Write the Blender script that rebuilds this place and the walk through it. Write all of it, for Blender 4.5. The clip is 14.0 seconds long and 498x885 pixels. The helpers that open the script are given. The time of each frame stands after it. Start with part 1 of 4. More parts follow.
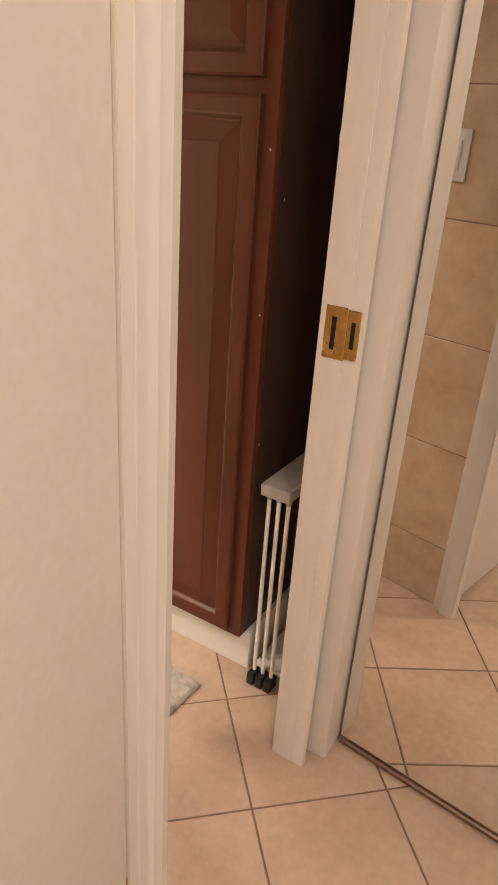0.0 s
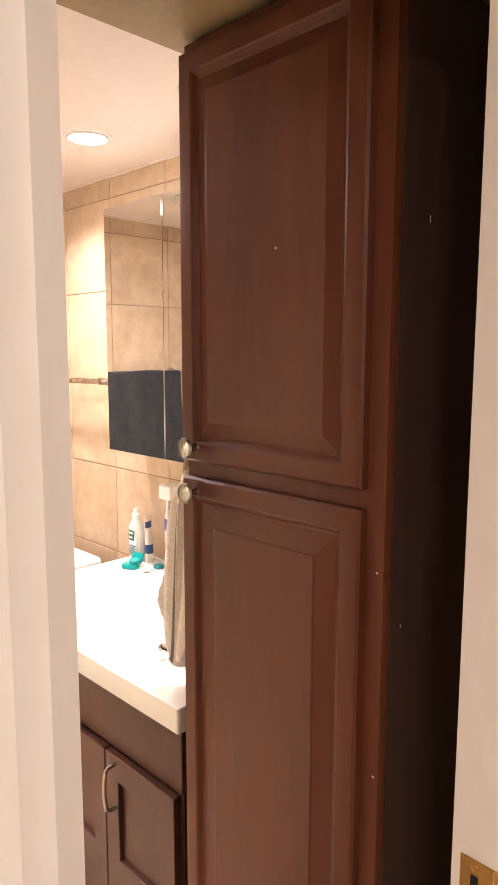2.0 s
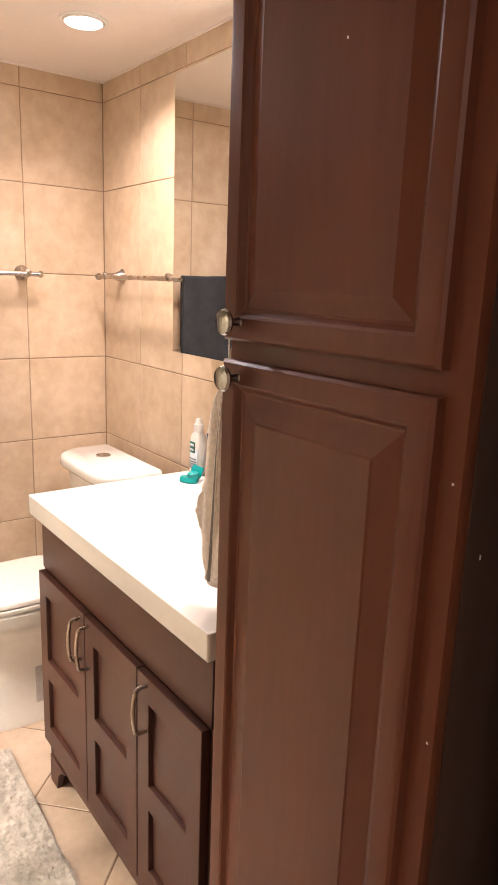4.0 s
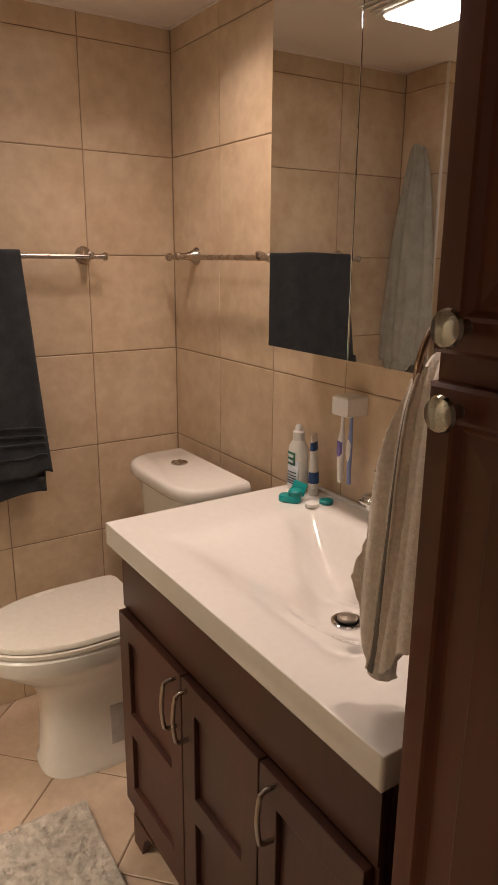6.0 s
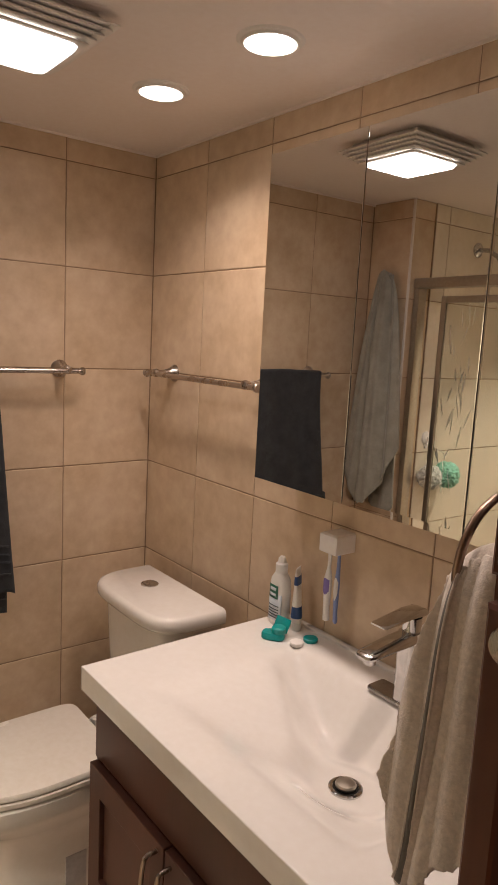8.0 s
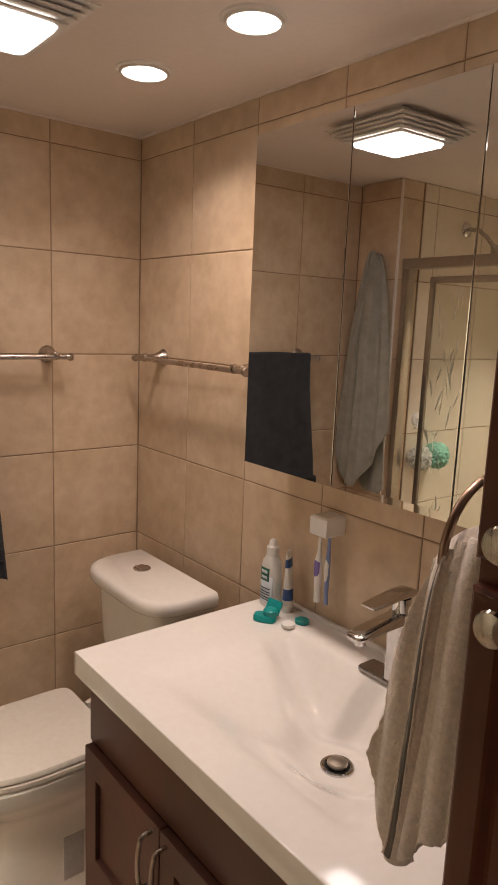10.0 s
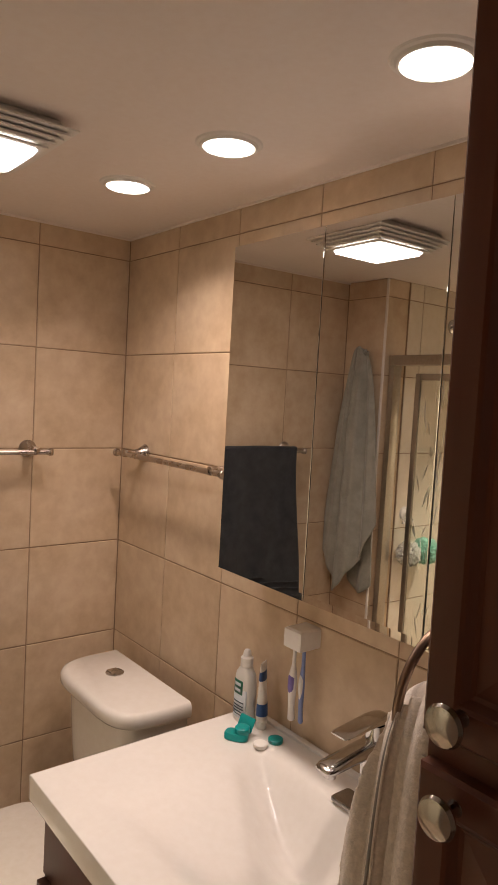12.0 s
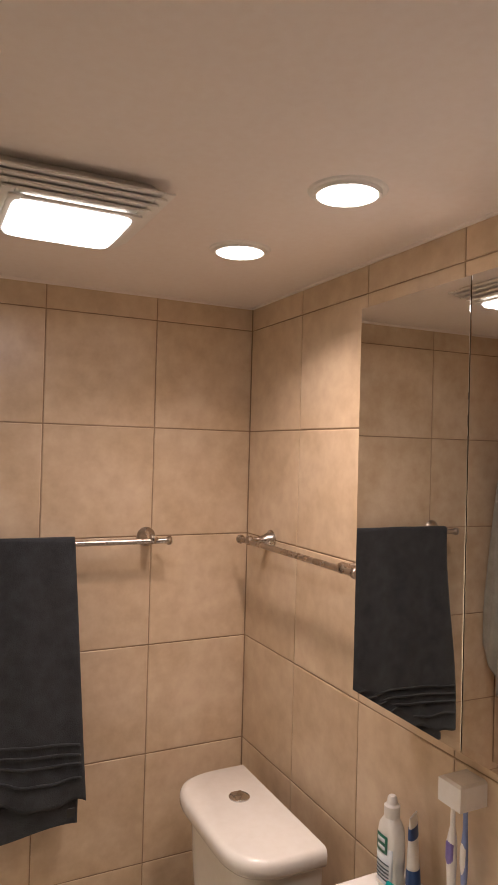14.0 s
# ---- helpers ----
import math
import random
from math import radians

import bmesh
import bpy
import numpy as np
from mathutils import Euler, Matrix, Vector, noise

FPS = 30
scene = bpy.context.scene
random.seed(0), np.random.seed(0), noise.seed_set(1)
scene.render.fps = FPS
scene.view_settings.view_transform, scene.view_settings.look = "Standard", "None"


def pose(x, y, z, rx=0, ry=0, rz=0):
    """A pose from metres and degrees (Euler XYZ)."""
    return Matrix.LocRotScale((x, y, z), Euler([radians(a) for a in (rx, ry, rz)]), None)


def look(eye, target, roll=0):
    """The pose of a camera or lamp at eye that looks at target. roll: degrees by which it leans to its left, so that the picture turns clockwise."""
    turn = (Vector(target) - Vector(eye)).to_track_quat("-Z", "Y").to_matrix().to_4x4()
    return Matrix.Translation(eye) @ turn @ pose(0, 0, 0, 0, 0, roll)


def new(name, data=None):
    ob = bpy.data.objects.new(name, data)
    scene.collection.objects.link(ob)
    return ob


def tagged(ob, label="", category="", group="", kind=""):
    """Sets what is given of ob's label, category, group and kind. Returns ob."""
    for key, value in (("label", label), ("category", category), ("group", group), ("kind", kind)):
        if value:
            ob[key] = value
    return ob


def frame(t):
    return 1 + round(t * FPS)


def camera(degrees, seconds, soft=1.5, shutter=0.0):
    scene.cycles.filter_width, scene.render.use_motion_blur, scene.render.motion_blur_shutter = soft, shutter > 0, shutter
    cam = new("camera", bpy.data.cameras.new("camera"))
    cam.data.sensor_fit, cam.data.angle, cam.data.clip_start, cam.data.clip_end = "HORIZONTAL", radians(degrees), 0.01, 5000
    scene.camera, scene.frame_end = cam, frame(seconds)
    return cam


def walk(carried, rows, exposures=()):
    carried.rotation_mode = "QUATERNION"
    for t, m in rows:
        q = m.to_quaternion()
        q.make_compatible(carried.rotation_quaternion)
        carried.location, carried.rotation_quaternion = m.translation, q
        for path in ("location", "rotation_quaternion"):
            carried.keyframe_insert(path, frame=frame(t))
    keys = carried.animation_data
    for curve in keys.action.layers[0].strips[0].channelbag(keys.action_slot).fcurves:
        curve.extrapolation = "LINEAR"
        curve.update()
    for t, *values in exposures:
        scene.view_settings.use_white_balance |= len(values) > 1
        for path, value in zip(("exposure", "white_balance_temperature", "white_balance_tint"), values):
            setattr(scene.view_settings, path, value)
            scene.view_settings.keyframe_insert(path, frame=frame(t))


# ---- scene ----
cam = camera(40.3, 14.0)
PATH = [
    (0, (0.028, 0.099, 1.314), (-0.893, 1.657, 0.463), 4.1),
    (0.5, (-0.043, 0.314, 1.348), (-1.202, 1.779, 0.635), 1.8),
    (1, (-0.118, 0.461, 1.469), (-1.461, 1.865, 0.995), 0.0),
    (1.5, (-0.151, 0.5, 1.551), (-1.531, 1.9, 1.185), -0.2),
    (2, (-0.133, 0.489, 1.581), (-1.54, 1.885, 1.318), 0.1),
    (2.5, (-0.107, 0.478, 1.604), (-1.505, 1.895, 1.411), 0.2),
    (3, (-0.133, 0.5, 1.6), (-1.533, 1.916, 1.414), 0.0),
    (3.5, (-0.188, 0.574, 1.561), (-1.622, 1.944, 1.299), -0.4),
    (4, (-0.242, 0.687, 1.468), (-1.804, 1.852, 1.017), 2.1),
    (4.2, (-0.263, 0.701, 1.44), (-1.872, 1.782, 0.947), 2.0),
    (6.3, (-0.67, 0.743, 1.478), (-2.285, 1.792, 0.941), -0.3),
    (6.5, (-0.697, 0.734, 1.474), (-2.311, 1.781, 0.928), -1.3),
    (7, (-0.728, 0.703, 1.489), (-2.334, 1.782, 0.981), 0.6),
    (7.5, (-0.745, 0.699, 1.542), (-2.312, 1.889, 1.186), 2.6),
    (8, (-0.731, 0.683, 1.598), (-2.285, 1.906, 1.301), 3.0),
    (10.5, (-0.724, 0.691, 1.608), (-2.253, 1.93, 1.253), 2.3),
    (11, (-0.71, 0.709, 1.628), (-2.251, 1.941, 1.299), 2.1),
    (11.5, (-0.703, 0.73, 1.659), (-2.26, 1.963, 1.425), 2.2),
    (12, (-0.719, 0.756, 1.677), (-2.28, 1.999, 1.543), 3.2),
    (12.5, (-0.739, 0.775, 1.69), (-2.316, 2.002, 1.612), 3.3),
    (13, (-0.746, 0.787, 1.697), (-2.32, 2.019, 1.611), 1.4),
    (13.5, (-0.795, 0.839, 1.709), (-2.42, 2.002, 1.659), 1.9),
    (14, (-0.892, 0.92, 1.734), (-2.688, 1.8, 1.757), 1.5),
]
EXPOSURES = [(0, 0.68, 6500, 10), (0.5, 0.85, 6450, 10), (1.0, 1.15, 6050, 10), (1.5, 1.02, 6050, 10), (3.0, 0.84, 6100, 10), (3.7, 0.76, 6050, 10), (4.0, 0.58, 6000, 10), (4.2, 0.22, 6150, 10),
             (5.2, -0.5, 6500, 10), (6.3, -1.08, 6700, 10), (7.0, -1.05, 6600, 10), (8, -1.0, 6400, 10), (11, -1.04, 6450, 10), (12, -0.94, 6500, 10), (12.5, -0.82, 6450, 10), (13.5, -0.76, 6250, 10), (14, -0.72, 6250, 10)]
walk(cam, [(t, look(eye, target, roll)) for t, eye, target, roll in PATH], EXPOSURES)
# ---- light ----
world = bpy.data.worlds.new("world")
scene.world = world
world.use_nodes = True
world.node_tree.nodes["Background"].inputs[0].default_value = (0.9, 0.75, 0.6, 1)
world.node_tree.nodes["Background"].inputs[1].default_value = 0.0

WEST, NORTH, CEIL, SOFFIT = -2.745, 1.83, 2.167, 2.10


def lamp(name, shape, place, watts, colour, size=0.1, spread=180):
    data = bpy.data.lights.new(name, "AREA")
    data.energy, data.color = watts, colour
    data.shape, data.size, data.spread = shape, size, radians(spread)
    ob = new(name, data)
    ob.matrix_basis = look(place, (place[0], place[1] + 0.0001, place[2] - 1))
    return tagged(ob, kind="structure")


WARM = (1.0, 0.80, 0.70)
DOWNLIGHTS = [(-2.216, 1.535), (-1.828, 1.548), (-1.350, 1.557)]
for dx, dy in DOWNLIGHTS:
    lamp("downlight_lamp", "DISK", (dx, dy, CEIL - 0.0115), 4.5, WARM, 0.088, 128)
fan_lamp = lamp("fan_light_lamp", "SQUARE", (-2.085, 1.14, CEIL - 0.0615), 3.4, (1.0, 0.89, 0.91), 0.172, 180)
shower_lamp = lamp("shower_lamp", "DISK", (-1.85, 0.0, CEIL - 0.0115), 17.5, (1.0, 0.88, 0.72), 0.095, 94)
hall_lamp = lamp("hall_lamp", "DISK", (0.68, -0.48, 2.36), 13.2, (1.0, 0.89, 0.83), 0.28, 180)


# ---- materials ----
def material(name, base, rough=0.5, metal=0.0, vary=0.12, scale=6.0, fine=90.0, bump=0.0, bump_scale=200.0,
             tint=None, coat=0.0, coat_rough=0.12, specular=0.5, stretch=(1, 1, 1), random_amount=0.0, sheen=0.0, rough_vary=0.08):
    """A surface with a slow mottling (scale), a fine grain (fine) and a relief, in metres of the world."""
    m = bpy.data.materials.new(name)
    m.use_nodes = True
    nt = m.node_tree
    n, l = nt.nodes, nt.links
    bsdf = n["Principled BSDF"]
    geo = n.new("ShaderNodeNewGeometry")
    mapping = n.new("ShaderNodeMapping")
    mapping.inputs["Scale"].default_value = stretch
    l.new(geo.outputs["Position"], mapping.inputs["Vector"])
    info = n.new("ShaderNodeObjectInfo")
    shift = n.new("ShaderNodeVectorMath")
    shift.operation = "MULTIPLY_ADD"
    l.new(info.outputs["Random"], shift.inputs[0])
    shift.inputs[1].default_value = (7.0, 3.0, 5.0) if random_amount else (0, 0, 0)
    l.new(mapping.outputs["Vector"], shift.inputs[2])
    a = n.new("ShaderNodeTexNoise")
    a.inputs["Scale"].default_value, a.inputs["Detail"].default_value, a.inputs["Roughness"].default_value = scale, 5, 0.6
    b = n.new("ShaderNodeTexNoise")
    b.inputs["Scale"].default_value, b.inputs["Detail"].default_value = fine, 3
    for t in (a, b):
        l.new(shift.outputs[0], t.inputs["Vector"])
    lo = [c * (1 - vary) for c in base]
    hi = [min(1, c * (1 + vary)) for c in base]
    if tint:
        lo = [c * t for c, t in zip(lo, tint)]
    ramp = n.new("ShaderNodeValToRGB")
    ramp.color_ramp.elements[0].position, ramp.color_ramp.elements[0].color = 0.32, (*lo, 1)
    ramp.color_ramp.elements[1].position, ramp.color_ramp.elements[1].color = 0.68, (*hi, 1)
    l.new(a.outputs["Fac"], ramp.inputs["Fac"])
    mix = n.new("ShaderNodeMix")
    mix.data_type, mix.blend_type = "RGBA", "OVERLAY"
    mix.inputs["Factor"].default_value = 0.16 if vary > 0 else 0
    l.new(ramp.outputs["Color"], mix.inputs["A"])
    l.new(b.outputs["Fac"], mix.inputs["B"])
    out = mix.outputs["Result"]
    if random_amount:
        hsv = n.new("ShaderNodeHueSaturation")
        mr = n.new("ShaderNodeMapRange")
        mr.inputs["To Min"].default_value, mr.inputs["To Max"].default_value = 1 - random_amount, 1 + random_amount
        l.new(info.outputs["Random"], mr.inputs["Value"])
        l.new(mr.outputs["Result"], hsv.inputs["Value"])
        l.new(out, hsv.inputs["Color"])
        out = hsv.outputs["Color"]
    l.new(out, bsdf.inputs["Base Color"])
    rr = n.new("ShaderNodeMapRange")
    rr.inputs["To Min"].default_value, rr.inputs["To Max"].default_value = max(0.02, rough - rough_vary), min(1, rough + rough_vary)
    l.new(a.outputs["Fac"], rr.inputs["Value"])
    l.new(rr.outputs["Result"], bsdf.inputs["Roughness"])
    bsdf.inputs["Metallic"].default_value = metal
    bsdf.inputs["Coat Weight"].default_value = coat
    bsdf.inputs["Coat Roughness"].default_value = coat_rough
    bsdf.inputs["Specular IOR Level"].default_value = specular
    bsdf.inputs["Sheen Weight"].default_value = sheen
    if bump:
        c = n.new("ShaderNodeTexNoise")
        c.inputs["Scale"].default_value, c.inputs["Detail"].default_value = bump_scale, 4
        l.new(shift.outputs[0], c.inputs["Vector"])
        bp = n.new("ShaderNodeBump")
        bp.inputs["Strength"].default_value, bp.inputs["Distance"].default_value = min(1, bump * 4), 0.002
        l.new(c.outputs["Fac"], bp.inputs["Height"])
        l.new(bp.outputs["Normal"], bsdf.inputs["Normal"])
    return m


def glowing(name, colour, strength):
    m = bpy.data.materials.new(name)
    m.use_nodes = True
    bsdf = m.node_tree.nodes["Principled BSDF"]
    bsdf.inputs["Base Color"].default_value = (0.9, 0.88, 0.85, 1)
    bsdf.inputs["Emission Color"].default_value = (*colour, 1)
    bsdf.inputs["Emission Strength"].default_value = strength
    return m


def glassy(name, colour, rough, transmission=1.0):
    m = bpy.data.materials.new(name)
    m.use_nodes = True
    bsdf = m.node_tree.nodes["Principled BSDF"]
    bsdf.inputs["Base Color"].default_value = (*colour, 1)
    bsdf.inputs["Roughness"].default_value = rough
    bsdf.inputs["Transmission Weight"].default_value = transmission
    bsdf.inputs["IOR"].default_value = 1.48
    return m


def mirror_mat(name, tone=0.9):
    m = bpy.data.materials.new(name)
    m.use_nodes = True
    bsdf = m.node_tree.nodes["Principled BSDF"]
    bsdf.inputs["Base Color"].default_value = (tone, tone * 0.985, tone * 0.95, 1)
    bsdf.inputs["Metallic"].default_value = 1.0
    bsdf.inputs["Roughness"].default_value = 0.012
    return m


WALL_TILE = material("beige_wall_tile", (0.60, 0.465, 0.330), 0.32, vary=0.095, scale=6, fine=24, bump=0.02, bump_scale=30,
                     tint=(1.0, 0.95, 0.87), random_amount=0.05)
FLOOR_TILE = material("beige_floor_tile", (0.53, 0.395, 0.295), 0.38, vary=0.09, scale=6, fine=45, bump=0.03, bump_scale=40,
                      tint=(1.0, 0.96, 0.9), random_amount=0.04)
SHOWER_TILE = material("cream_shower_tile", (0.74, 0.66, 0.53), 0.3, vary=0.06, scale=7, fine=40, random_amount=0.03)
GROUT = material("brown_grout", (0.34, 0.235, 0.15), 0.9, vary=0.2, scale=12, fine=200, bump=0.1)
FLOOR_GROUT = material("dark_brown_grout", (0.25, 0.165, 0.105), 0.9, vary=0.2, scale=12, fine=200, bump=0.1)
PAINT_CEIL = material("ceiling_paint", (0.82, 0.745, 0.69), 0.55, vary=0.03, scale=2.5, fine=60, bump=0.015, bump_scale=120)
# soffit colour: set much darker and more olive than the ceiling
SOFFIT_OLIVE = material("olive_soffit", (0.36, 0.27, 0.14), 0.6, vary=0.04, scale=3, fine=60, bump=0.02, bump_scale=120)
PAINT_TRIM = material("cream_gloss_paint", (0.80, 0.74, 0.67), 0.34, vary=0.035, scale=5, fine=70, bump=0.02, bump_scale=45, stretch=(1, 1, 0.3))
PAINT_WALL = material("cream_wall_paint", (0.74, 0.66, 0.56), 0.6, vary=0.03, scale=3, fine=80, bump=0.03, bump_scale=140)
PAINT_DOOR = material("cream_door_paint", (0.80, 0.73, 0.65), 0.4, vary=0.03, scale=3, fine=80, bump=0.015, bump_scale=60)
CHERRY = material("cherry_stained_wood", (0.118, 0.035, 0.0155), 0.42, specular=0.3, vary=0.20, scale=5, fine=70, bump=0.02, bump_scale=90,
                  stretch=(1, 1, 0.12), coat=0.05, coat_rough=0.2, tint=(0.9, 0.85, 0.8))
# cabinet side and carcass: a darker, less red brown than the front
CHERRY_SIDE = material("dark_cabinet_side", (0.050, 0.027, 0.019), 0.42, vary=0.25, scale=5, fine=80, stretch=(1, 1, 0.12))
ESPRESSO = material("espresso_wood", (0.066, 0.023, 0.014), 0.46, vary=0.25, scale=5, fine=80, bump=0.02, bump_scale=90,
                    stretch=(1, 1, 0.15))
DARK = material("black_gap", (0.012, 0.009, 0.007), 0.9, vary=0.2)
COUNTER = material("white_cultured_marble", (0.80, 0.765, 0.715), 0.08, vary=0.012, scale=4, fine=60, coat=0.5, coat_rough=0.03, rough_vary=0.02)
CERAMIC = material("white_ceramic", (0.78, 0.74, 0.68), 0.10, vary=0.02, scale=3, fine=50, coat=0.5, coat_rough=0.03, rough_vary=0.02)
SEAT = material("white_seat_plastic", (0.72, 0.66, 0.58), 0.24, vary=0.02, scale=3, fine=60)
CHROME = material("chrome", (0.60, 0.59, 0.58), 0.10, metal=1.0, vary=0.02, rough_vary=0.03)
NICKEL = material("brushed_nickel", (0.44, 0.385, 0.335), 0.28, metal=1.0, vary=0.05, scale=20)
BRONZE = material("bronze_ring_metal", (0.30, 0.21, 0.16), 0.3, metal=1.0, vary=0.1, scale=20)
PLATE = material("dull_chrome", (0.33, 0.31, 0.30), 0.25, metal=1.0, vary=0.05, scale=20)
BRASS = material("brass", (0.70, 0.48, 0.18), 0.26, metal=1.0, vary=0.12, scale=30)
ALUMINIUM = material("satin_aluminium", (0.50, 0.46, 0.40), 0.33, metal=1.0, vary=0.05, scale=10)
TOWEL_DARK = material("charcoal_terry", (0.026, 0.028, 0.032), 0.95, vary=0.35, scale=25, fine=260, bump=0.25, bump_scale=330, sheen=0.08)
TOWEL_GREY = material("grey_green_terry", (0.33, 0.32, 0.27), 0.95, vary=0.15, scale=20, fine=260, bump=0.25, bump_scale=260, sheen=0.3)
TOWEL_TAUPE = material("taupe_terry", (0.76, 0.68, 0.60), 0.95, vary=0.12, scale=140, fine=400, bump=0.14, bump_scale=420, sheen=0.35)
HEM = material("taupe_hem", (0.22, 0.20, 0.18), 0.9, vary=0.1, scale=30, fine=300)
PILE = material("grey_pile", (0.50, 0.435, 0.365), 1.0, vary=0.2, scale=30, fine=160, random_amount=0.0, sheen=0.3)
WHITE_PLASTIC = material("white_plastic", (0.80, 0.77, 0.72), 0.35, vary=0.02)
GREY_PLASTIC = material("grey_plastic", (0.45, 0.42, 0.41), 0.45, vary=0.1, scale=20)
BLACK_PLASTIC = material("black_plastic", (0.02, 0.018, 0.016), 0.5, vary=0.1)
TEAL = material("teal_plastic", (0.0, 0.26, 0.25), 0.3, vary=0.08)
GREEN_LABEL = material("green_label", (0.02, 0.13, 0.08), 0.4, vary=0.05)
PALE_LABEL = material("pale_label", (0.62, 0.66, 0.70), 0.4, vary=0.05)
INK = material("dark_ink", (0.05, 0.07, 0.09), 0.5, vary=0.0)
BLUE = material("blue_print", (0.02, 0.07, 0.22), 0.35, vary=0.08)
PURPLE = material("purple_rubber", (0.20, 0.15, 0.42), 0.45, vary=0.05)
BLUE_RUBBER = material("blue_rubber", (0.22, 0.28, 0.52), 0.45, vary=0.05)
GREEN_NET = material("green_bath_puff", (0.32, 0.62, 0.47), 0.85, vary=0.25, scale=60)
WHITE_NET = material("white_bath_puff", (0.66, 0.66, 0.60), 0.85, vary=0.25, scale=60)
GLASS = glassy("clear_glass", (0.96, 0.99, 0.97), 0.0)
FROST = glassy("etched_glass", (0.95, 0.97, 0.93), 0.32)
KNOB_GLASS = material("knob_steel", (0.32, 0.30, 0.28), 0.14, metal=1.0, vary=0.05, scale=40)
MIRROR = mirror_mat("mirror_glass", 0.82)
HALL_MIRROR = mirror_mat("hall_mirror_glass", 0.88)
LENS = glowing("lamp_lens", (1.0, 0.93, 0.84), 9.0)
PANEL_LENS = glowing("fan_light_lens", (1.0, 0.95, 0.90), 7.0)


# ---- builders ----
def smooth(bm, angle=40):
    for f in bm.faces:
        f.smooth = True
    for e in bm.edges:
        if len(e.link_faces) == 2 and e.calc_face_angle() > radians(angle):
            e.smooth = False
    return bm


def mesh_of(bm, name, mats):
    bmesh.ops.recalc_face_normals(bm, faces=bm.faces)
    me = bpy.data.meshes.new(name)
    bm.to_mesh(me)
    bm.free()
    for m in (mats if isinstance(mats, (list, tuple)) else [mats]):
        me.materials.append(m)
    return me


def part(name, bm, mat, parent=None, label=""):
    ob = new(name, mesh_of(bm, name, mat))
    if parent is not None:
        ob.parent = parent
    if label:
        ob["label"] = label
    return ob


def thing(name, label, category, group="", place=(0, 0, 0)):
    ob = new(name)
    ob.empty_display_size = 0.05
    ob.location = place
    return tagged(ob, label, category, group)


def set_kind(ob, label, category="", kind="structure"):
    return tagged(ob, label, category, "", kind)


def block(x0, x1, y0, y1, z0, z1, bevel=0.0, seg=2):
    bm = bmesh.new()
    bmesh.ops.create_cube(bm, size=1)
    for v in bm.verts:
        v.co = Vector((x0 + (v.co.x + 0.5) * (x1 - x0), y0 + (v.co.y + 0.5) * (y1 - y0), z0 + (v.co.z + 0.5) * (z1 - z0)))
    if bevel:
        bmesh.ops.bevel(bm, geom=bm.edges[:], offset=bevel, segments=seg, profile=0.6, affect="EDGES", clamp_overlap=True)
        smooth(bm, 35)
    return bm


def join(*bms):
    """One bmesh out of several."""
    out = bmesh.new()
    for b in bms:
        me = bpy.data.meshes.new("tmp")
        b.to_mesh(me)
        out.from_mesh(me)
        b.free()
        bpy.data.meshes.remove(me)
    return out


def moved(bm, m):
    bm.transform(m)
    return bm


def ring_pts(cx, cy, z, a, b, p=2.0, n=40):
    pts = []
    for i in range(n):
        t = 2 * math.pi * i / n
        c, s = math.cos(t), math.sin(t)
        pts.append(Vector((cx + a * math.copysign(abs(c) ** (2 / p), c), cy + b * math.copysign(abs(s) ** (2 / p), s), z)))
    return pts


def loft(rings, caps=True, angle=40):
    bm = bmesh.new()
    rows = [[bm.verts.new(p) for p in r] for r in rings]
    n = len(rows[0])
    for r0, r1 in zip(rows, rows[1:]):
        for i in range(n):
            bm.faces.new((r0[i], r0[(i + 1) % n], r1[(i + 1) % n], r1[i]))
    if caps:
        bm.faces.new(rows[0][::-1])
        bm.faces.new(rows[-1])
    bmesh.ops.recalc_face_normals(bm, faces=bm.faces)
    return smooth(bm, angle)


def turned(profile, n=28, axis="z", place=(0, 0, 0), angle=35, caps=True):
    """A turned solid from (radius, height) pairs."""
    bm = loft([ring_pts(0, 0, h, max(r, 0.0004), max(r, 0.0004), 2, n) for r, h in profile], caps, angle)
    turn = {"z": Matrix(), "x": Matrix.Rotation(radians(90), 4, "Y"), "y": Matrix.Rotation(radians(90), 4, "X"),
            "-y": Matrix.Rotation(radians(-90), 4, "X"), "-x": Matrix.Rotation(radians(-90), 4, "Y")}[axis]
    return moved(bm, Matrix.Translation(place) @ turn)


def tube(points, radius, n=12, flat=1.0):
    """A round rod along points."""
    pts = [Vector(p) for p in points]
    rings, up = [], Vector((0.0123, 0.031, 1)).normalized()
    for i, p in enumerate(pts):
        d = (pts[min(i + 1, len(pts) - 1)] - pts[max(i - 1, 0)]).normalized()
        if abs(d.dot(up)) > 0.95:
            up = Vector((1, 0.02, 0.03)).normalized()
        s = d.cross(up).normalized()
        u = s.cross(d).normalized()
        r = radius[i] if isinstance(radius, (list, tuple)) else radius
        rings.append([p + s * r * math.cos(2 * math.pi * k / n) + u * r * flat * math.sin(2 * math.pi * k / n) for k in range(n)])
    return loft(rings, True, 50)


def arc(centre, radius, a0, a1, plane="xz", n=24):
    out = []
    for i in range(n + 1):
        a = radians(a0 + (a1 - a0) * i / n)
        c, s = radius * math.cos(a), radius * math.sin(a)
        out.append({"xz": (centre[0] + c, centre[1], centre[2] + s), "yz": (centre[0], centre[1] + c, centre[2] + s),
                    "xy": (centre[0] + c, centre[1] + s, centre[2])}[plane])
    return out


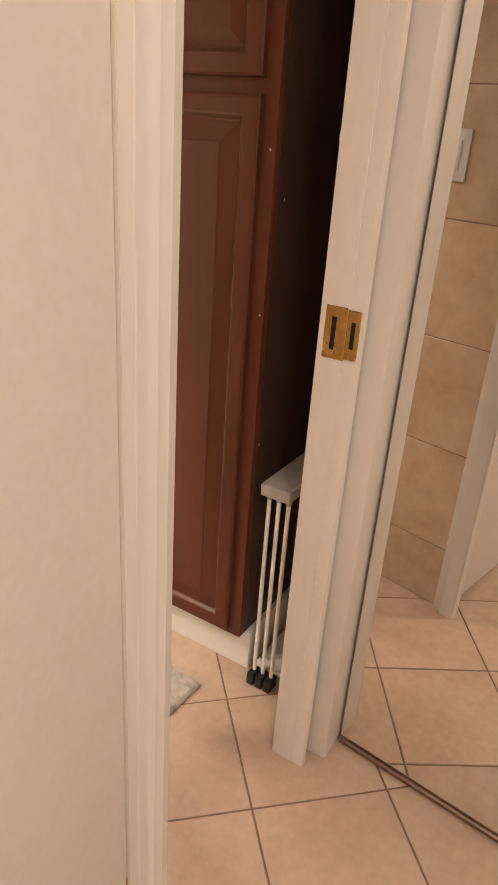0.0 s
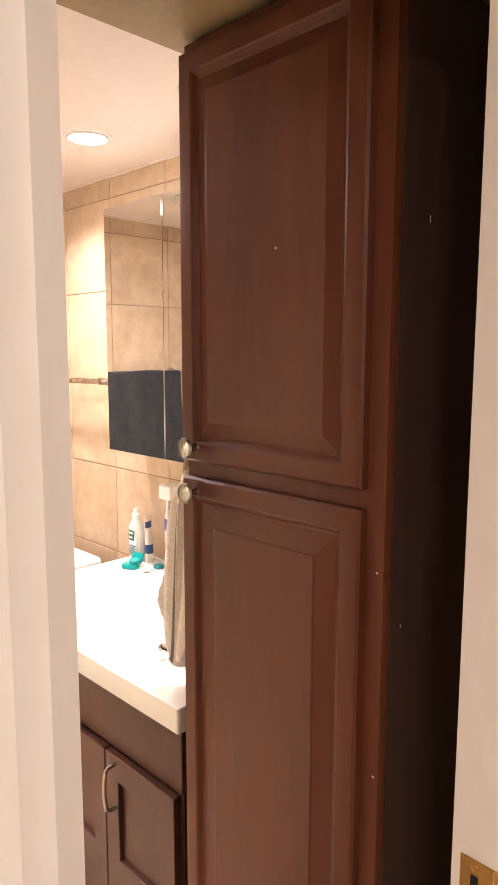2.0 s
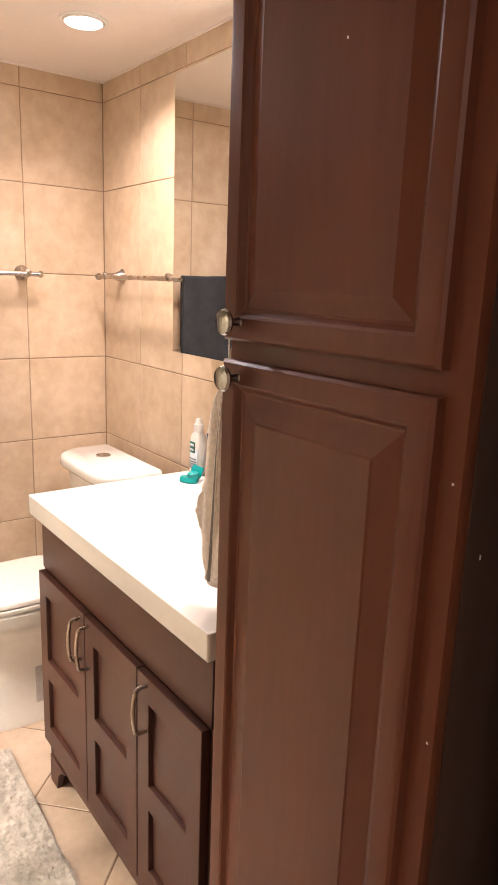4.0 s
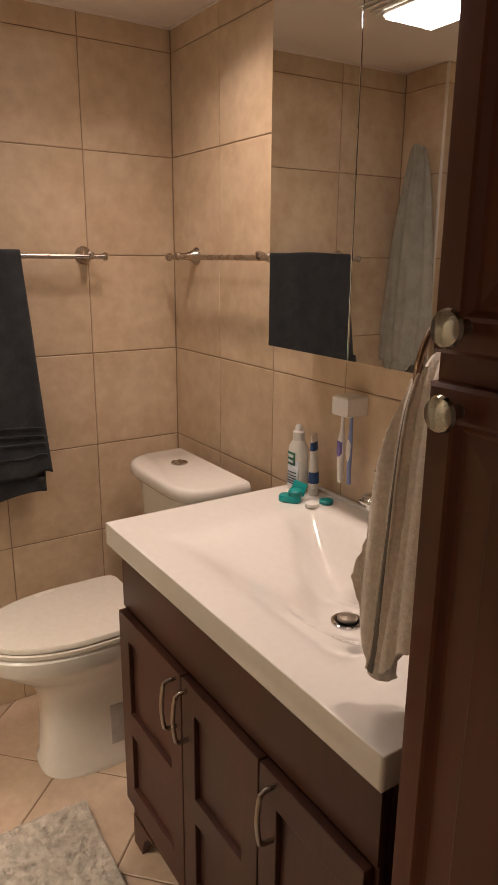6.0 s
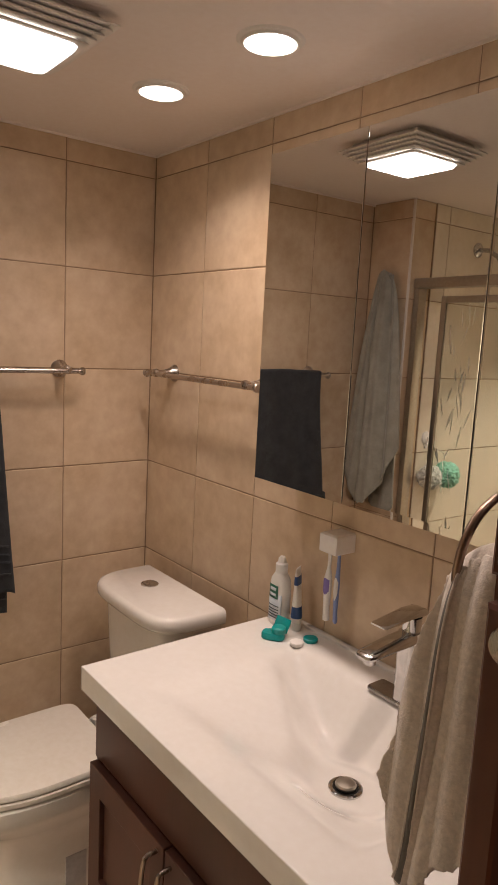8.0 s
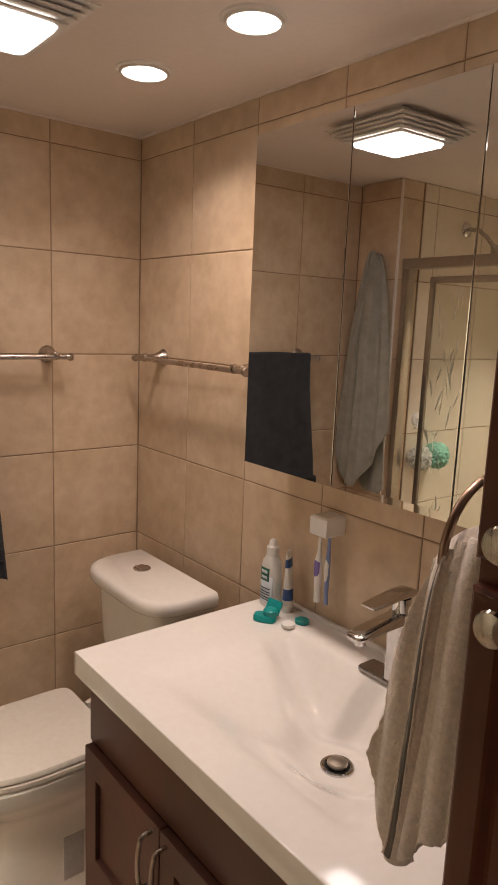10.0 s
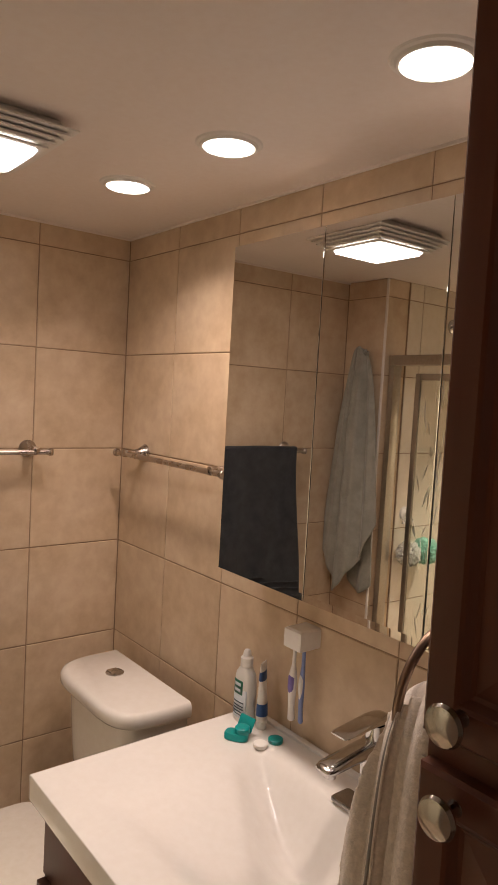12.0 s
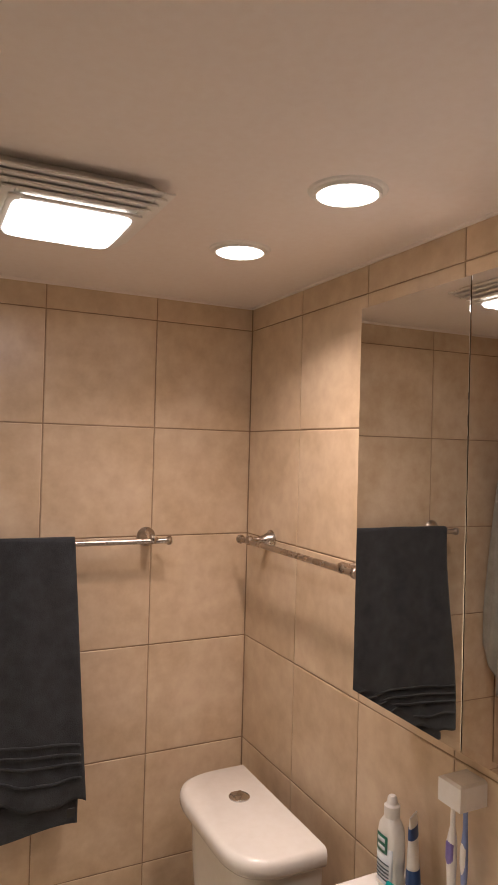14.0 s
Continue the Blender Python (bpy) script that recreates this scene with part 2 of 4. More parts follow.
def sheet(nu, nv, place, thickness=0.006):
    """A cloth of some thickness: place(u, v) gives its points for u, v in 0..1."""
    bm = bmesh.new()
    g = [[bm.verts.new(place(i / nu, j / nv)) for i in range(nu + 1)] for j in range(nv + 1)]
    for j in range(nv):
        for i in range(nu):
            bm.faces.new((g[j][i], g[j][i + 1], g[j + 1][i + 1], g[j + 1][i]))
    bmesh.ops.recalc_face_normals(bm, faces=bm.faces)
    bmesh.ops.solidify(bm, geom=bm.faces[:], thickness=thickness)
    for f in bm.faces:
        f.smooth = True
    return bm
# ---- the setting ----
def structure(name, bm, mat, label, category=""):
    return set_kind(part(name, bm, mat), label, category)


floor = structure("floor", block(-2.9, 1.35, -1.35, 2.0, -0.12, -0.0025), FLOOR_GROUT, "brown grout bed between beige floor tiles", "floor")
wall_west = structure("wall_west", block(-2.87, WEST - 0.0025, -0.5, 1.96, 0, 2.3), GROUT, "beige ceramic tiled bathroom wall", "wall")
wall_north = structure("wall_north", block(WEST - 0.0025, -0.45, NORTH + 0.0025, 1.96, 0, 2.3), GROUT, "beige ceramic tiled wall behind vanity", "wall")
wall_chase = structure("wall_chase", block(WEST - 0.0025, -2.5325, -0.36, 0.6005, 0, 2.2), GROUT, "tiled wall corner beside the shower", "wall")
wall_shower_west = structure("wall_shower_west", block(-2.5324, -2.5285, -0.36, 0.478, 0, 2.2), GROUT, "cream tiled shower wall", "wall")
wall_shower_south = structure("wall_shower_south", block(-2.53, -1.1, -0.48, -0.3625, 0, 2.2), GROUT, "cream tiled shower back wall", "wall")
wall_shower_east = structure("wall_shower_east", block(-1.15, -1.0, -0.36, 0.50, 0, 2.2), SHOWER_TILE, "cream tiled shower end wall", "wall")
wall_south = structure("wall_south", block(-1.15, -0.4475, 0.50, 0.6065, 0, 2.2), GROUT, "beige tiled wall beside the doorway", "wall")
# the door wall, in three pieces round the opening
wall_east = structure("wall_east", join(block(-0.52, -0.4435, -1.2, 0.4985, 0, 2.42), block(-0.447, -0.4435, 0.4985, 0.576, 0, 2.42), block(-0.447, -0.406, 0.576, 0.600, 0, 2.42), block(-0.447, -0.405, 1.161, 1.95, 0, 2.42),
                                        block(-0.447, -0.39, 0.600, 1.161, 2.06, 2.42)), PAINT_WALL, "cream painted wall round the bathroom doorway", "wall")
wall_hall_north = structure("wall_hall_north", block(-0.39, 1.35, 1.292, 1.40, 0, 2.42), PAINT_WALL, "cream painted hall wall behind the mirror", "wall")
wall_hall_south = structure("wall_hall_south", block(-0.447, 1.35, -1.32, -1.2, 0, 2.42), PAINT_WALL, "cream painted hall wall", "wall")
wall_hall_east = structure("wall_hall_east", block(1.2, 1.35, -1.2, 1.292, 0, 2.42), PAINT_WALL, "cream painted hall wall", "wall")
ceiling = structure("ceiling", block(WEST - 0.1, -1.12, -0.4, 1.95, CEIL, CEIL + 0.1), PAINT_CEIL, "off-white painted bathroom ceiling", "ceiling")
soffit = structure("soffit", block(-1.12, -0.447, 0.43, 1.83, SOFFIT, CEIL + 0.1, 0.003, 1), SOFFIT_OLIVE, "dark olive soffit above the tall cabinet", "ceiling")
hall_ceiling = structure("ceiling_hall", block(-0.447, 1.35, -1.3, 1.40, 2.42, 2.5), PAINT_CEIL, "off-white painted hall ceiling", "ceiling")
caulk = structure("trim_ceiling_joint", join(block(WEST, WEST + 0.006, 0.603, 1.83, CEIL - 0.006, CEIL), block(WEST + 0.006, -1.12, 1.824, 1.83, CEIL - 0.006, CEIL)),
                  PAINT_CEIL, "painted bead between tiles and ceiling", "trim")

# door frame: two jambs with stops, casing on the hall side
door_frame = thing("door_frame", "cream painted wooden door frame with casing", "door frame")
door_frame["kind"] = "structure"
part("jamb", block(-0.449, -0.404, 0.6005, 0.6235, 0, 2.06, 0.003), PAINT_TRIM, door_frame)
part("jamb", block(-0.455, -0.403, 1.118, 1.1605, 0, 2.06, 0.004), PAINT_TRIM, door_frame)
part("head", block(-0.449, -0.404, 0.6235, 1.118, 2.04, 2.0595, 0.002), PAINT_TRIM, door_frame)


def casing(y_in, y_out, z1, x0):
    """Moulded casing: a thick outer band, a hollow and a thin inner band."""
    s = 1 if y_out > y_in else -1
    w = abs(y_out - y_in)
    prof = [(0, 0), (0, 0.022), (0.05, 0.027), (0.30, 0.029), (0.42, 0.0255), (0.55, 0.025), (0.68, 0.020), (0.74, 0.0185), (0.97, 0.018), (1.0, 0.017), (1.0, 0)]
    return loft([[Vector((x0 + d if d else x0 - 0.015, y_in + s * w * f, z)) for f, d in prof] for z in (0.0, z1)], True, 25)


part("casing", casing(0.6335, 0.5775, 2.1, -0.406), PAINT_TRIM, door_frame)
part("casing", casing(1.121, 1.163, 2.1, -0.405), PAINT_TRIM, door_frame)
strike = thing("strike_plate", "worn brass strike plate on the door jamb", "strike plate")
part("plate", block(-0.443, -0.4035, 1.1155, 1.1178, 0.962, 1.052, 0.001, 1), BRASS, strike)
part("lip", block(-0.4045, -0.3800, 1.1168, 1.1200, 0.965, 1.049, 0.001, 1), BRASS, strike)
part("lip_fold", tube([(-0.4040, 1.117, 0.963), (-0.4040, 1.117, 1.051)], 0.0022, 8), BRASS, strike)
part("latch_hole", block(-0.430, -0.422, 1.1149, 1.1156, 0.978, 1.034), DARK, strike)
part("latch_hole", block(-0.395, -0.388, 1.1160, 1.1169, 0.985, 1.03), DARK, strike)
part("screw", turned([(0.0035, 0), (0.0035, 0.001), (0.002, 0.0016)], 12, "y", (-0.426, 1.1156, 0.970)), BRASS, strike)
part("screw", turned([(0.0035, 0), (0.0035, 0.001), (0.002, 0.0016)], 12, "y", (-0.426, 1.1156, 1.043)), BRASS, strike)

# the open door leaf, folded back along the hall wall
leaf = thing("door_leaf", "plain cream painted door, folded wide open", "door", place=(-0.4260, 0.5725, 0.0))
leaf["kind"] = "structure"
part("panel", block(-0.0155, 0.0165, -0.58, 0.0022, 0.018, 2.03, 0.002), PAINT_DOOR, leaf)
for hz in (0.25, 1.80):
    part("hinge", turned([(0.0042, -0.04), (0.0042, 0.04)], 12, "z", (0.013, 0.0025, hz)), BRASS, leaf)

# mirrored closet door in the hall
closet = thing("closet_mirror_door", "tall frameless mirrored closet door on a floor track", "mirror door", place=(-0.338, 1.244, 0))
closet.rotation_euler = (0, 0, radians(-6))
part("mirror", block(0.0, 1.5, -0.004, 0.004, 0.016, 2.05, 0.002, 1), HALL_MIRROR, closet)
part("backing", block(0.0, 1.5, 0.005, 0.02, 0.016, 2.05), PAINT_TRIM, closet)
part("bottom_rail", block(0.0, 1.5, -0.012, 0.02, 0.002, 0.0155, 0.003, 1), BRONZE, closet)
structure("trim_closet_post", block(-0.394, -0.344, 1.170, 1.292, 0, 2.42, 0.004, 2), PAINT_TRIM, "cream painted closet post beside the doorway", "trim")

# ---- tall linen cabinet ----
def raised_door(x0, x1, y, z0, z1, stile, field, parent, name, mat):
    """A cabinet door with frame, hollow moulding and raised field, facing -y at y."""
    d = part(name, bmesh.new(), mat, parent)
    t = 0.02
    def band(ix, iy):
        return [(x0 + ix, z0 + ix), (x1 - ix, z0 + ix), (x1 - ix, z1 - ix), (x0 + ix, z1 - ix)], y + iy
    steps = [band(0, t), band(0, 0.005), band(0.004, 0.001), band(0.010, 0), band(stile - 0.010, 0), band(stile - 0.006, 0.002), band(stile, 0.009), band(stile + 0.004, 0.0105),
             band(stile + field, 0.004), band(stile + field + 0.003, 0.0025)]
    bm = loft([[Vector((px, yy, pz)) for px, pz in ps] for ps, yy in steps], True, 12)
    d.data = mesh_of(bm, name, mat)
    return d


tall = thing("linen_cabinet", "tall cherry-brown wooden linen cabinet with two doors", "cabinet", place=(0, 0, 0))
TX0, TX1, TY, TZ0, TZ1 = -1.079, -0.653, 1.252, 0.125, 2.093
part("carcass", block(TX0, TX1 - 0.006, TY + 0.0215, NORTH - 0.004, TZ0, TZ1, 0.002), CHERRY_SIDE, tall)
part("side_panel", block(TX1 - 0.006, TX1, TY + 0.0405, NORTH - 0.004, TZ0, TZ1, 0.001), CHERRY_SIDE, tall, "side panel, darker brown than the doors")
fr = [block(TX0, TX1, TY + 0.0195, TY + 0.040, TZ0, TZ1, 0.002)]
part("face_frame", join(*fr), CHERRY, tall)
upper = raised_door(TX0 + 0.004, -0.683, TY, 1.390, 2.072, 0.042, 0.026, tall, "door", CHERRY)
lower = raised_door(TX0 + 0.004, -0.683, TY, 0.145, 1.361, 0.042, 0.040, tall, "door", CHERRY)


def knob(place, parent):
    k = part("knob", turned([(0.0075, 0), (0.006, 0.003), (0.005, 0.014), (0.008, 0.018), (0.0165, 0.021), (0.0185, 0.025), (0.0165, 0.029), (0.008, 0.0315), (0.0005, 0.032)], 28, "y", place), KNOB_GLASS, parent, "round brushed steel knob")
    return k


knob((-1.034, TY, 1.417), upper)
knob((-1.034, TY, 1.338), lower)
plinth = structure("trim_plinth", block(TX0 - 0.08, TX1 + 0.012, TY + 0.055, TY + 0.075, 0, 0.124, 0.003), WHITE_PLASTIC, "white plinth board under the cabinet", "trim")
structure("trim_plinth_return", block(TX1 - 0.008, TX1 + 0.012, TY + 0.0755, NORTH - 0.004, 0, 0.124, 0.003), WHITE_PLASTIC, "white plinth board under the cabinet", "trim")
bumper = thing("wall_bumper", "small round white plastic door bumper", "door bumper")
part("pad", turned([(0.020, 0), (0.020, 0.006), (0.016, 0.011), (0.006, 0.014), (0.0005, 0.0145)], 24, "x", (TX1 + 0.0002, 1.555, 1.300)), WHITE_PLASTIC, bumper)

# folded drying rack between cabinet and wall
rack = thing("drying_rack", "folded white metal drying rack with grey top", "drying rack")
for i in range(3):
    rx = -0.608 + i * 0.025
    for ry in (1.285, 1.70):
        part("post", tube([(rx, ry, 0.035), (rx, ry, 0.557)], 0.0052, 10), WHITE_PLASTIC, rack)
    part("foot", block(rx - 0.010, rx + 0.010, 1.262, 1.30, 0.0, 0.036, 0.004), BLACK_PLASTIC, rack, "black rubber foot")
    part("cap", turned([(0.0065, 0), (0.0065, 0.014)], 12, "z", (rx, 1.285, 0.545)), GREY_PLASTIC, rack)
part("top_board", block(-0.621, -0.546, 1.262, 1.73, 0.560, 0.590, 0.004), GREY_PLASTIC, rack, "grey wood-look top board")
part("bottom_board", block(-0.621, -0.546, 1.31, 1.73, 0.02, 0.035, 0.004), WHITE_PLASTIC, rack)
for cy, cz, ch in ((1.361, 1.762, 0.010), (1.318, 1.18, 0.006), (1.294, 0.66, 0.008)):
    part("chip", block(TX1 - 0.0001, TX1 + 0.0006, cy, cy + 0.0022, cz, cz + ch, 0.0002, 1), WHITE_PLASTIC, tall, "small pale chip in the finish")
for cx, cz in ((-0.850, 1.735), (-0.6655, 1.27), (-0.663, 0.96)):
    part("chip", block(cx, cx + 0.003, TY + 0.0018 if cx < -0.8 else TY + 0.0190, TY + 0.0026 if cx < -0.8 else TY + 0.0197, cz, cz + 0.003, 0.0002, 1), WHITE_PLASTIC, tall, "small pale chip in the finish")
# ---- vanity ----
VX0, VX1, VY = -1.985, -1.130, 1.289
vanity = thing("vanity_cabinet", "espresso wooden vanity cabinet with three shaker doors", "vanity")
part("body", join(block(VX0, VX0 + 0.018, VY + 0.0205, NORTH - 0.003, 0.0, 0.840, 0.001), block(VX1 - 0.018, VX1, VY + 0.0205, NORTH - 0.003, 0.0, 0.840, 0.001),
                  block(VX0 + 0.018, VX1 - 0.018, VY + 0.0205, NORTH - 0.02, 0.115, 0.13), block(VX0 + 0.018, VX1 - 0.018, NORTH - 0.02, NORTH - 0.004, 0.115, 0.84)), ESPRESSO, vanity)
part("apron", block(VX0, VX1, VY, VY + 0.020, 0.6865, 0.838, 0.003), ESPRESSO, vanity)
part("face_frame", join(block(VX0, VX0 + 0.02, VY + 0.0045, VY + 0.020, 0.0, 0.690, 0.001), block(VX1 - 0.02, VX1, VY + 0.0045, VY + 0.020, 0.0, 0.690, 0.001),
                        block(VX0 + 0.02, VX1 - 0.02, VY + 0.0045, VY + 0.020, 0.09, 0.15, 0.001)), ESPRESSO, vanity)


def bracket_foot(x, s):
    prof = [(0, 0), (0.05, 0), (0.052, 0.02), (0.062, 0.05), (0.085, 0.075), (0.12, 0.0895), (0, 0.0895)]
    return loft([[Vector((x + s * a, yy, z)) for a, z in prof] for yy in (VY + 0.002, VY + 0.0195)], True, 25)


part("foot", bracket_foot(VX0 + 0.0005, 1), ESPRESSO, vanity)
part("foot", bracket_foot(VX1 - 0.0005, -1), ESPRESSO, vanity)


def door_frame(xs, zs, y0, y1):
    """Stiles and rails in one piece, with two openings."""
    bm = bmesh.new()
    g = [[[bm.verts.new((x, y, z)) for z in zs] for x in xs] for y in (y0, y1)]
    cells = [(i, j) for i in range(3) for j in range(5) if not (i == 1 and j in (1, 3))]
    for i, j in cells:
        for k in (0, 1):
            q = [g[k][i][j], g[k][i + 1][j], g[k][i + 1][j + 1], g[k][i][j + 1]]
            bm.faces.new(q if k == 0 else q[::-1])
        for di, dj, a, b in ((0, -1, (0, 0), (1, 0)), (1, 0, (1, 0), (1, 1)), (0, 1, (1, 1), (0, 1)), (-1, 0, (0, 1), (0, 0))):
            if (i + di, j + dj) not in cells:
                p, q = (i + a[0], j + a[1]), (i + b[0], j + b[1])
                bm.faces.new((g[0][q[0]][q[1]], g[0][p[0]][p[1]], g[1][p[0]][p[1]], g[1][q[0]][q[1]]))
    bmesh.ops.recalc_face_normals(bm, faces=bm.faces)
    sharp = [e for e in bm.edges if len(e.link_faces) == 2 and e.calc_face_angle(0) > 0.5]
    bmesh.ops.bevel(bm, geom=sharp, offset=0.0018, segments=2, profile=0.5, affect="EDGES")
    return bm


def shaker_door(x0, x1, z0, z1, zm):
    d = part("door", door_frame((x0, x0 + 0.05, x1 - 0.05, x1), (z0, z0 + 0.06, zm - 0.03, zm + 0.03, z1 - 0.06, z1), VY - 0.016, VY + 0.003), ESPRESSO, vanity)
    part("panel", block(x0 + 0.049, x1 - 0.049, VY - 0.0045, VY + 0.003, z0 + 0.059, zm - 0.029), ESPRESSO, d)
    part("panel", block(x0 + 0.049, x1 - 0.049, VY - 0.0045, VY + 0.003, zm + 0.029, z1 - 0.059), ESPRESSO, d)
    return d


def bar_pull(x, z0, z1, door):
    y = VY - 0.016
    pts = [(x, y, z1), (x, y - 0.018, z1 - 0.0005), (x, y - 0.026, z1 - 0.006)] + [(x, y - 0.027 - 0.004 * math.sin(math.pi * k / 8), z1 - 0.012 - (z1 - z0 - 0.024) * k / 8) for k in range(9)] + \
          [(x, y - 0.026, z0 + 0.006), (x, y - 0.018, z0 + 0.0005), (x, y, z0)]
    part("handle", tube(pts, 0.0046, 12), NICKEL, door, "satin nickel arched pull")


d1 = shaker_door(VX0 + 0.008, -1.6675, 0.156, 0.683, 0.400)
d2 = shaker_door(-1.6635, -1.3925, 0.156, 0.683, 0.400)
d3 = shaker_door(-1.3885, VX1 - 0.008, 0.156, 0.683, 0.400)
bar_pull(-1.691, 0.553, 0.664, d1)
bar_pull(-1.641, 0.553, 0.664, d2)
bar_pull(-1.347, 0.560, 0.665, d3)

# counter with the basin moulded into it
counter = thing("sink_counter", "glossy white one-piece counter with moulded basin", "sink")
CX0, CX1, CY0, CY1, CZ = -2.0, -1.108, 1.263, 1.826, 0.895


def step(t):
    t = max(0.0, min(1.0, t))
    return t * t * (3 - 2 * t)


DRAIN_X, DRAIN_Y = -1.479, 1.533


def soft_ramp(v, q):
    return q * math.log1p(math.exp(min(v / q, 60))) if v < 0.3 else v


def soft_min(values, k):
    low = min(values)
    return low - k * math.log(sum(math.exp((low - v) / k) for v in values))


def bowl_depth(x, y):
    """A shallow left ramp that steepens along an S-shaped line, a back wall, a front slope and a right slope."""
    bend = y - (1.570 - 0.075 * math.tanh((x + 1.69) / 0.11))
    left = 0.155 * (x + 1.865) + 0.78 * soft_ramp(bend, 0.009)
    low = soft_min((left, 0.60 * (x + 1.835), 0.52 * (y - 1.348), 0.72 * (-1.285 - x), 0.105), 0.010)
    return soft_ramp(soft_min((low, 1.15 * (1.722 - y)), 0.009), 0.0065)


DRAIN_DEPTH = bowl_depth(DRAIN_X, DRAIN_Y)


def basin(x, y):
    """Depth of the basin, level round the drain."""
    r = math.hypot(x - DRAIN_X, y - DRAIN_Y)
    g = max(0.0, min(1.0, (r - 0.028) / 0.11))
    f = g ** 3 * (10 - 15 * g + 6 * g * g)
    return DRAIN_DEPTH * (1 - f) + bowl_depth(x, y) * f


def counter_mesh():
    bm = bmesh.new()
    nx, ny = 180, 114
    g = []
    for j in range(ny + 1):
        row = []
        for i in range(nx + 1):
            x, y = CX0 + (CX1 - CX0) * i / nx, CY0 + (CY1 - CY0) * j / ny
            row.append(bm.verts.new((x, y, CZ - basin(x, y))))
        g.append(row)
    for j in range(ny):
        for i in range(nx):
            bm.faces.new((g[j][i], g[j][i + 1], g[j + 1][i + 1], g[j + 1][i]))
    rim = [g[0][i] for i in range(nx + 1)] + [g[j][nx] for j in range(1, ny + 1)] + [g[ny][i] for i in range(nx - 1, -1, -1)] + [g[j][0] for j in range(ny - 1, 0, -1)]
    prev = rim
    mid = Vector(((CX0 + CX1) / 2, (CY0 + CY1) / 2, 0))
    for out, dz in ((0.0011, 0.0003), (0.0019, 0.0011), (0.0022, 0.0024), (0.0022, 0.050), (0.0016, 0.0532), (0.0, 0.054), (-0.03, 0.054)):
        cur = []
        for v in rim:
            ox = out * (1 if v.co.x > CX1 - 1e-4 else -1 if v.co.x < CX0 + 1e-4 else 0)
            oy = -out if v.co.y < CY0 + 1e-4 else 0
            cur.append(bm.verts.new((v.co.x + ox, v.co.y + oy, CZ - dz)))
        for k in range(len(rim)):
            m = (k + 1) % len(rim)
            bm.faces.new((prev[k], prev[m], cur[m], cur[k]))
        prev = cur
    return smooth(bm, 17)


part("top", counter_mesh(), COUNTER, counter)
part("upstand", block(CX0 + 0.02, CX1, NORTH - 0.020, NORTH - 0.0035, CZ - 0.002, CZ + 0.007, 0.003), COUNTER, counter)
DZ = CZ - basin(DRAIN_X, DRAIN_Y)
drain = thing("sink_drain", "chrome pop-up drain in the basin", "drain")
part("ring", turned([(0.031, -0.004), (0.031, 0.002), (0.028, 0.004), (0.024, 0.003), (0.0236, -0.004), (0.031, -0.004)], 36, "z", (DRAIN_X, DRAIN_Y, DZ + 0.0015), caps=False), CHROME, drain)
part("shadow_gap", turned([(0.0235, 0), (0.0235, 0.0006)], 32, "z", (DRAIN_X, DRAIN_Y, DZ + 0.0018)), DARK, drain)
part("stopper", turned([(0.010, 0), (0.018, 0.003), (0.0195, 0.007), (0.017, 0.0105), (0.009, 0.0125), (0.0005, 0.013)], 32, "z", (DRAIN_X, DRAIN_Y, DZ + 0.002)), ALUMINIUM, drain)

faucet = thing("faucet", "single-lever chrome basin faucet on a deck plate", "faucet")
FX, FY = -1.526, 1.742
part("deck_plate", loft([ring_pts(FX, FY, CZ + h, a, b, 12, 48) for h, a, b in ((-0.0005, 0.080, 0.027), (0.005, 0.080, 0.027), (0.0075, 0.078, 0.025))]), PLATE, faucet)
part("body", loft([ring_pts(FX, FY, CZ + h, a, b, 2.6, 36) for h, a, b in ((0.006, 0.0245, 0.0245), (0.012, 0.022, 0.023), (0.06, 0.0205, 0.022), (0.125, 0.0215, 0.024), (0.150, 0.021, 0.023))]), CHROME, faucet)


def spout_mesh():
    rings = []
    for f, w, h in ((0, 0.021, 0.014), (0.12, 0.0225, 0.0145), (0.35, 0.0225, 0.0125), (0.6, 0.0225, 0.0105), (0.8, 0.0225, 0.009), (0.92, 0.0215, 0.0082), (0.975, 0.0185, 0.0068), (1.0, 0.0125, 0.004)):
        y, z = FY + 0.018 - 0.157 * f, CZ + 0.139 - 0.002 * f - 0.008 * f * f
        rings.append([Vector((FX + q.x, y, z + q.y)) for q in ring_pts(0, 0, 0, w, h, 2.8, 32)])
    return loft(rings, True, 50)


part("spout", spout_mesh(), CHROME, faucet)
part("aerator", turned([(0.0115, 0), (0.0115, 0.012)], 20, "z", (FX, FY - 0.116, CZ + 0.112)), CHROME, faucet)
part("neck", loft([ring_pts(FX, FY + 0.002, CZ + h, 0.0175, 0.0185, 2.4, 32) for h in (0.149, 0.180)]), CHROME, faucet)


def lever_mesh():
    rings = []
    for f, w, h in ((0, 0.019, 0.006), (0.08, 0.021, 0.0085), (0.3, 0.021, 0.008), (0.5, 0.0215, 0.0055), (0.75, 0.0215, 0.0038), (0.93, 0.0205, 0.0028), (1.0, 0.017, 0.0016)):
        y, z = FY + 0.027 - 0.129 * f, CZ + 0.189 + 0.002 * math.sin(5 * f) - 0.004 * f
        rings.append([Vector((FX + q.x, y, z + q.y)) for q in ring_pts(0, 0, 0, w, h, 3.0, 32)])
    return loft(rings, True, 50)


part("lever", lever_mesh(), CHROME, faucet)

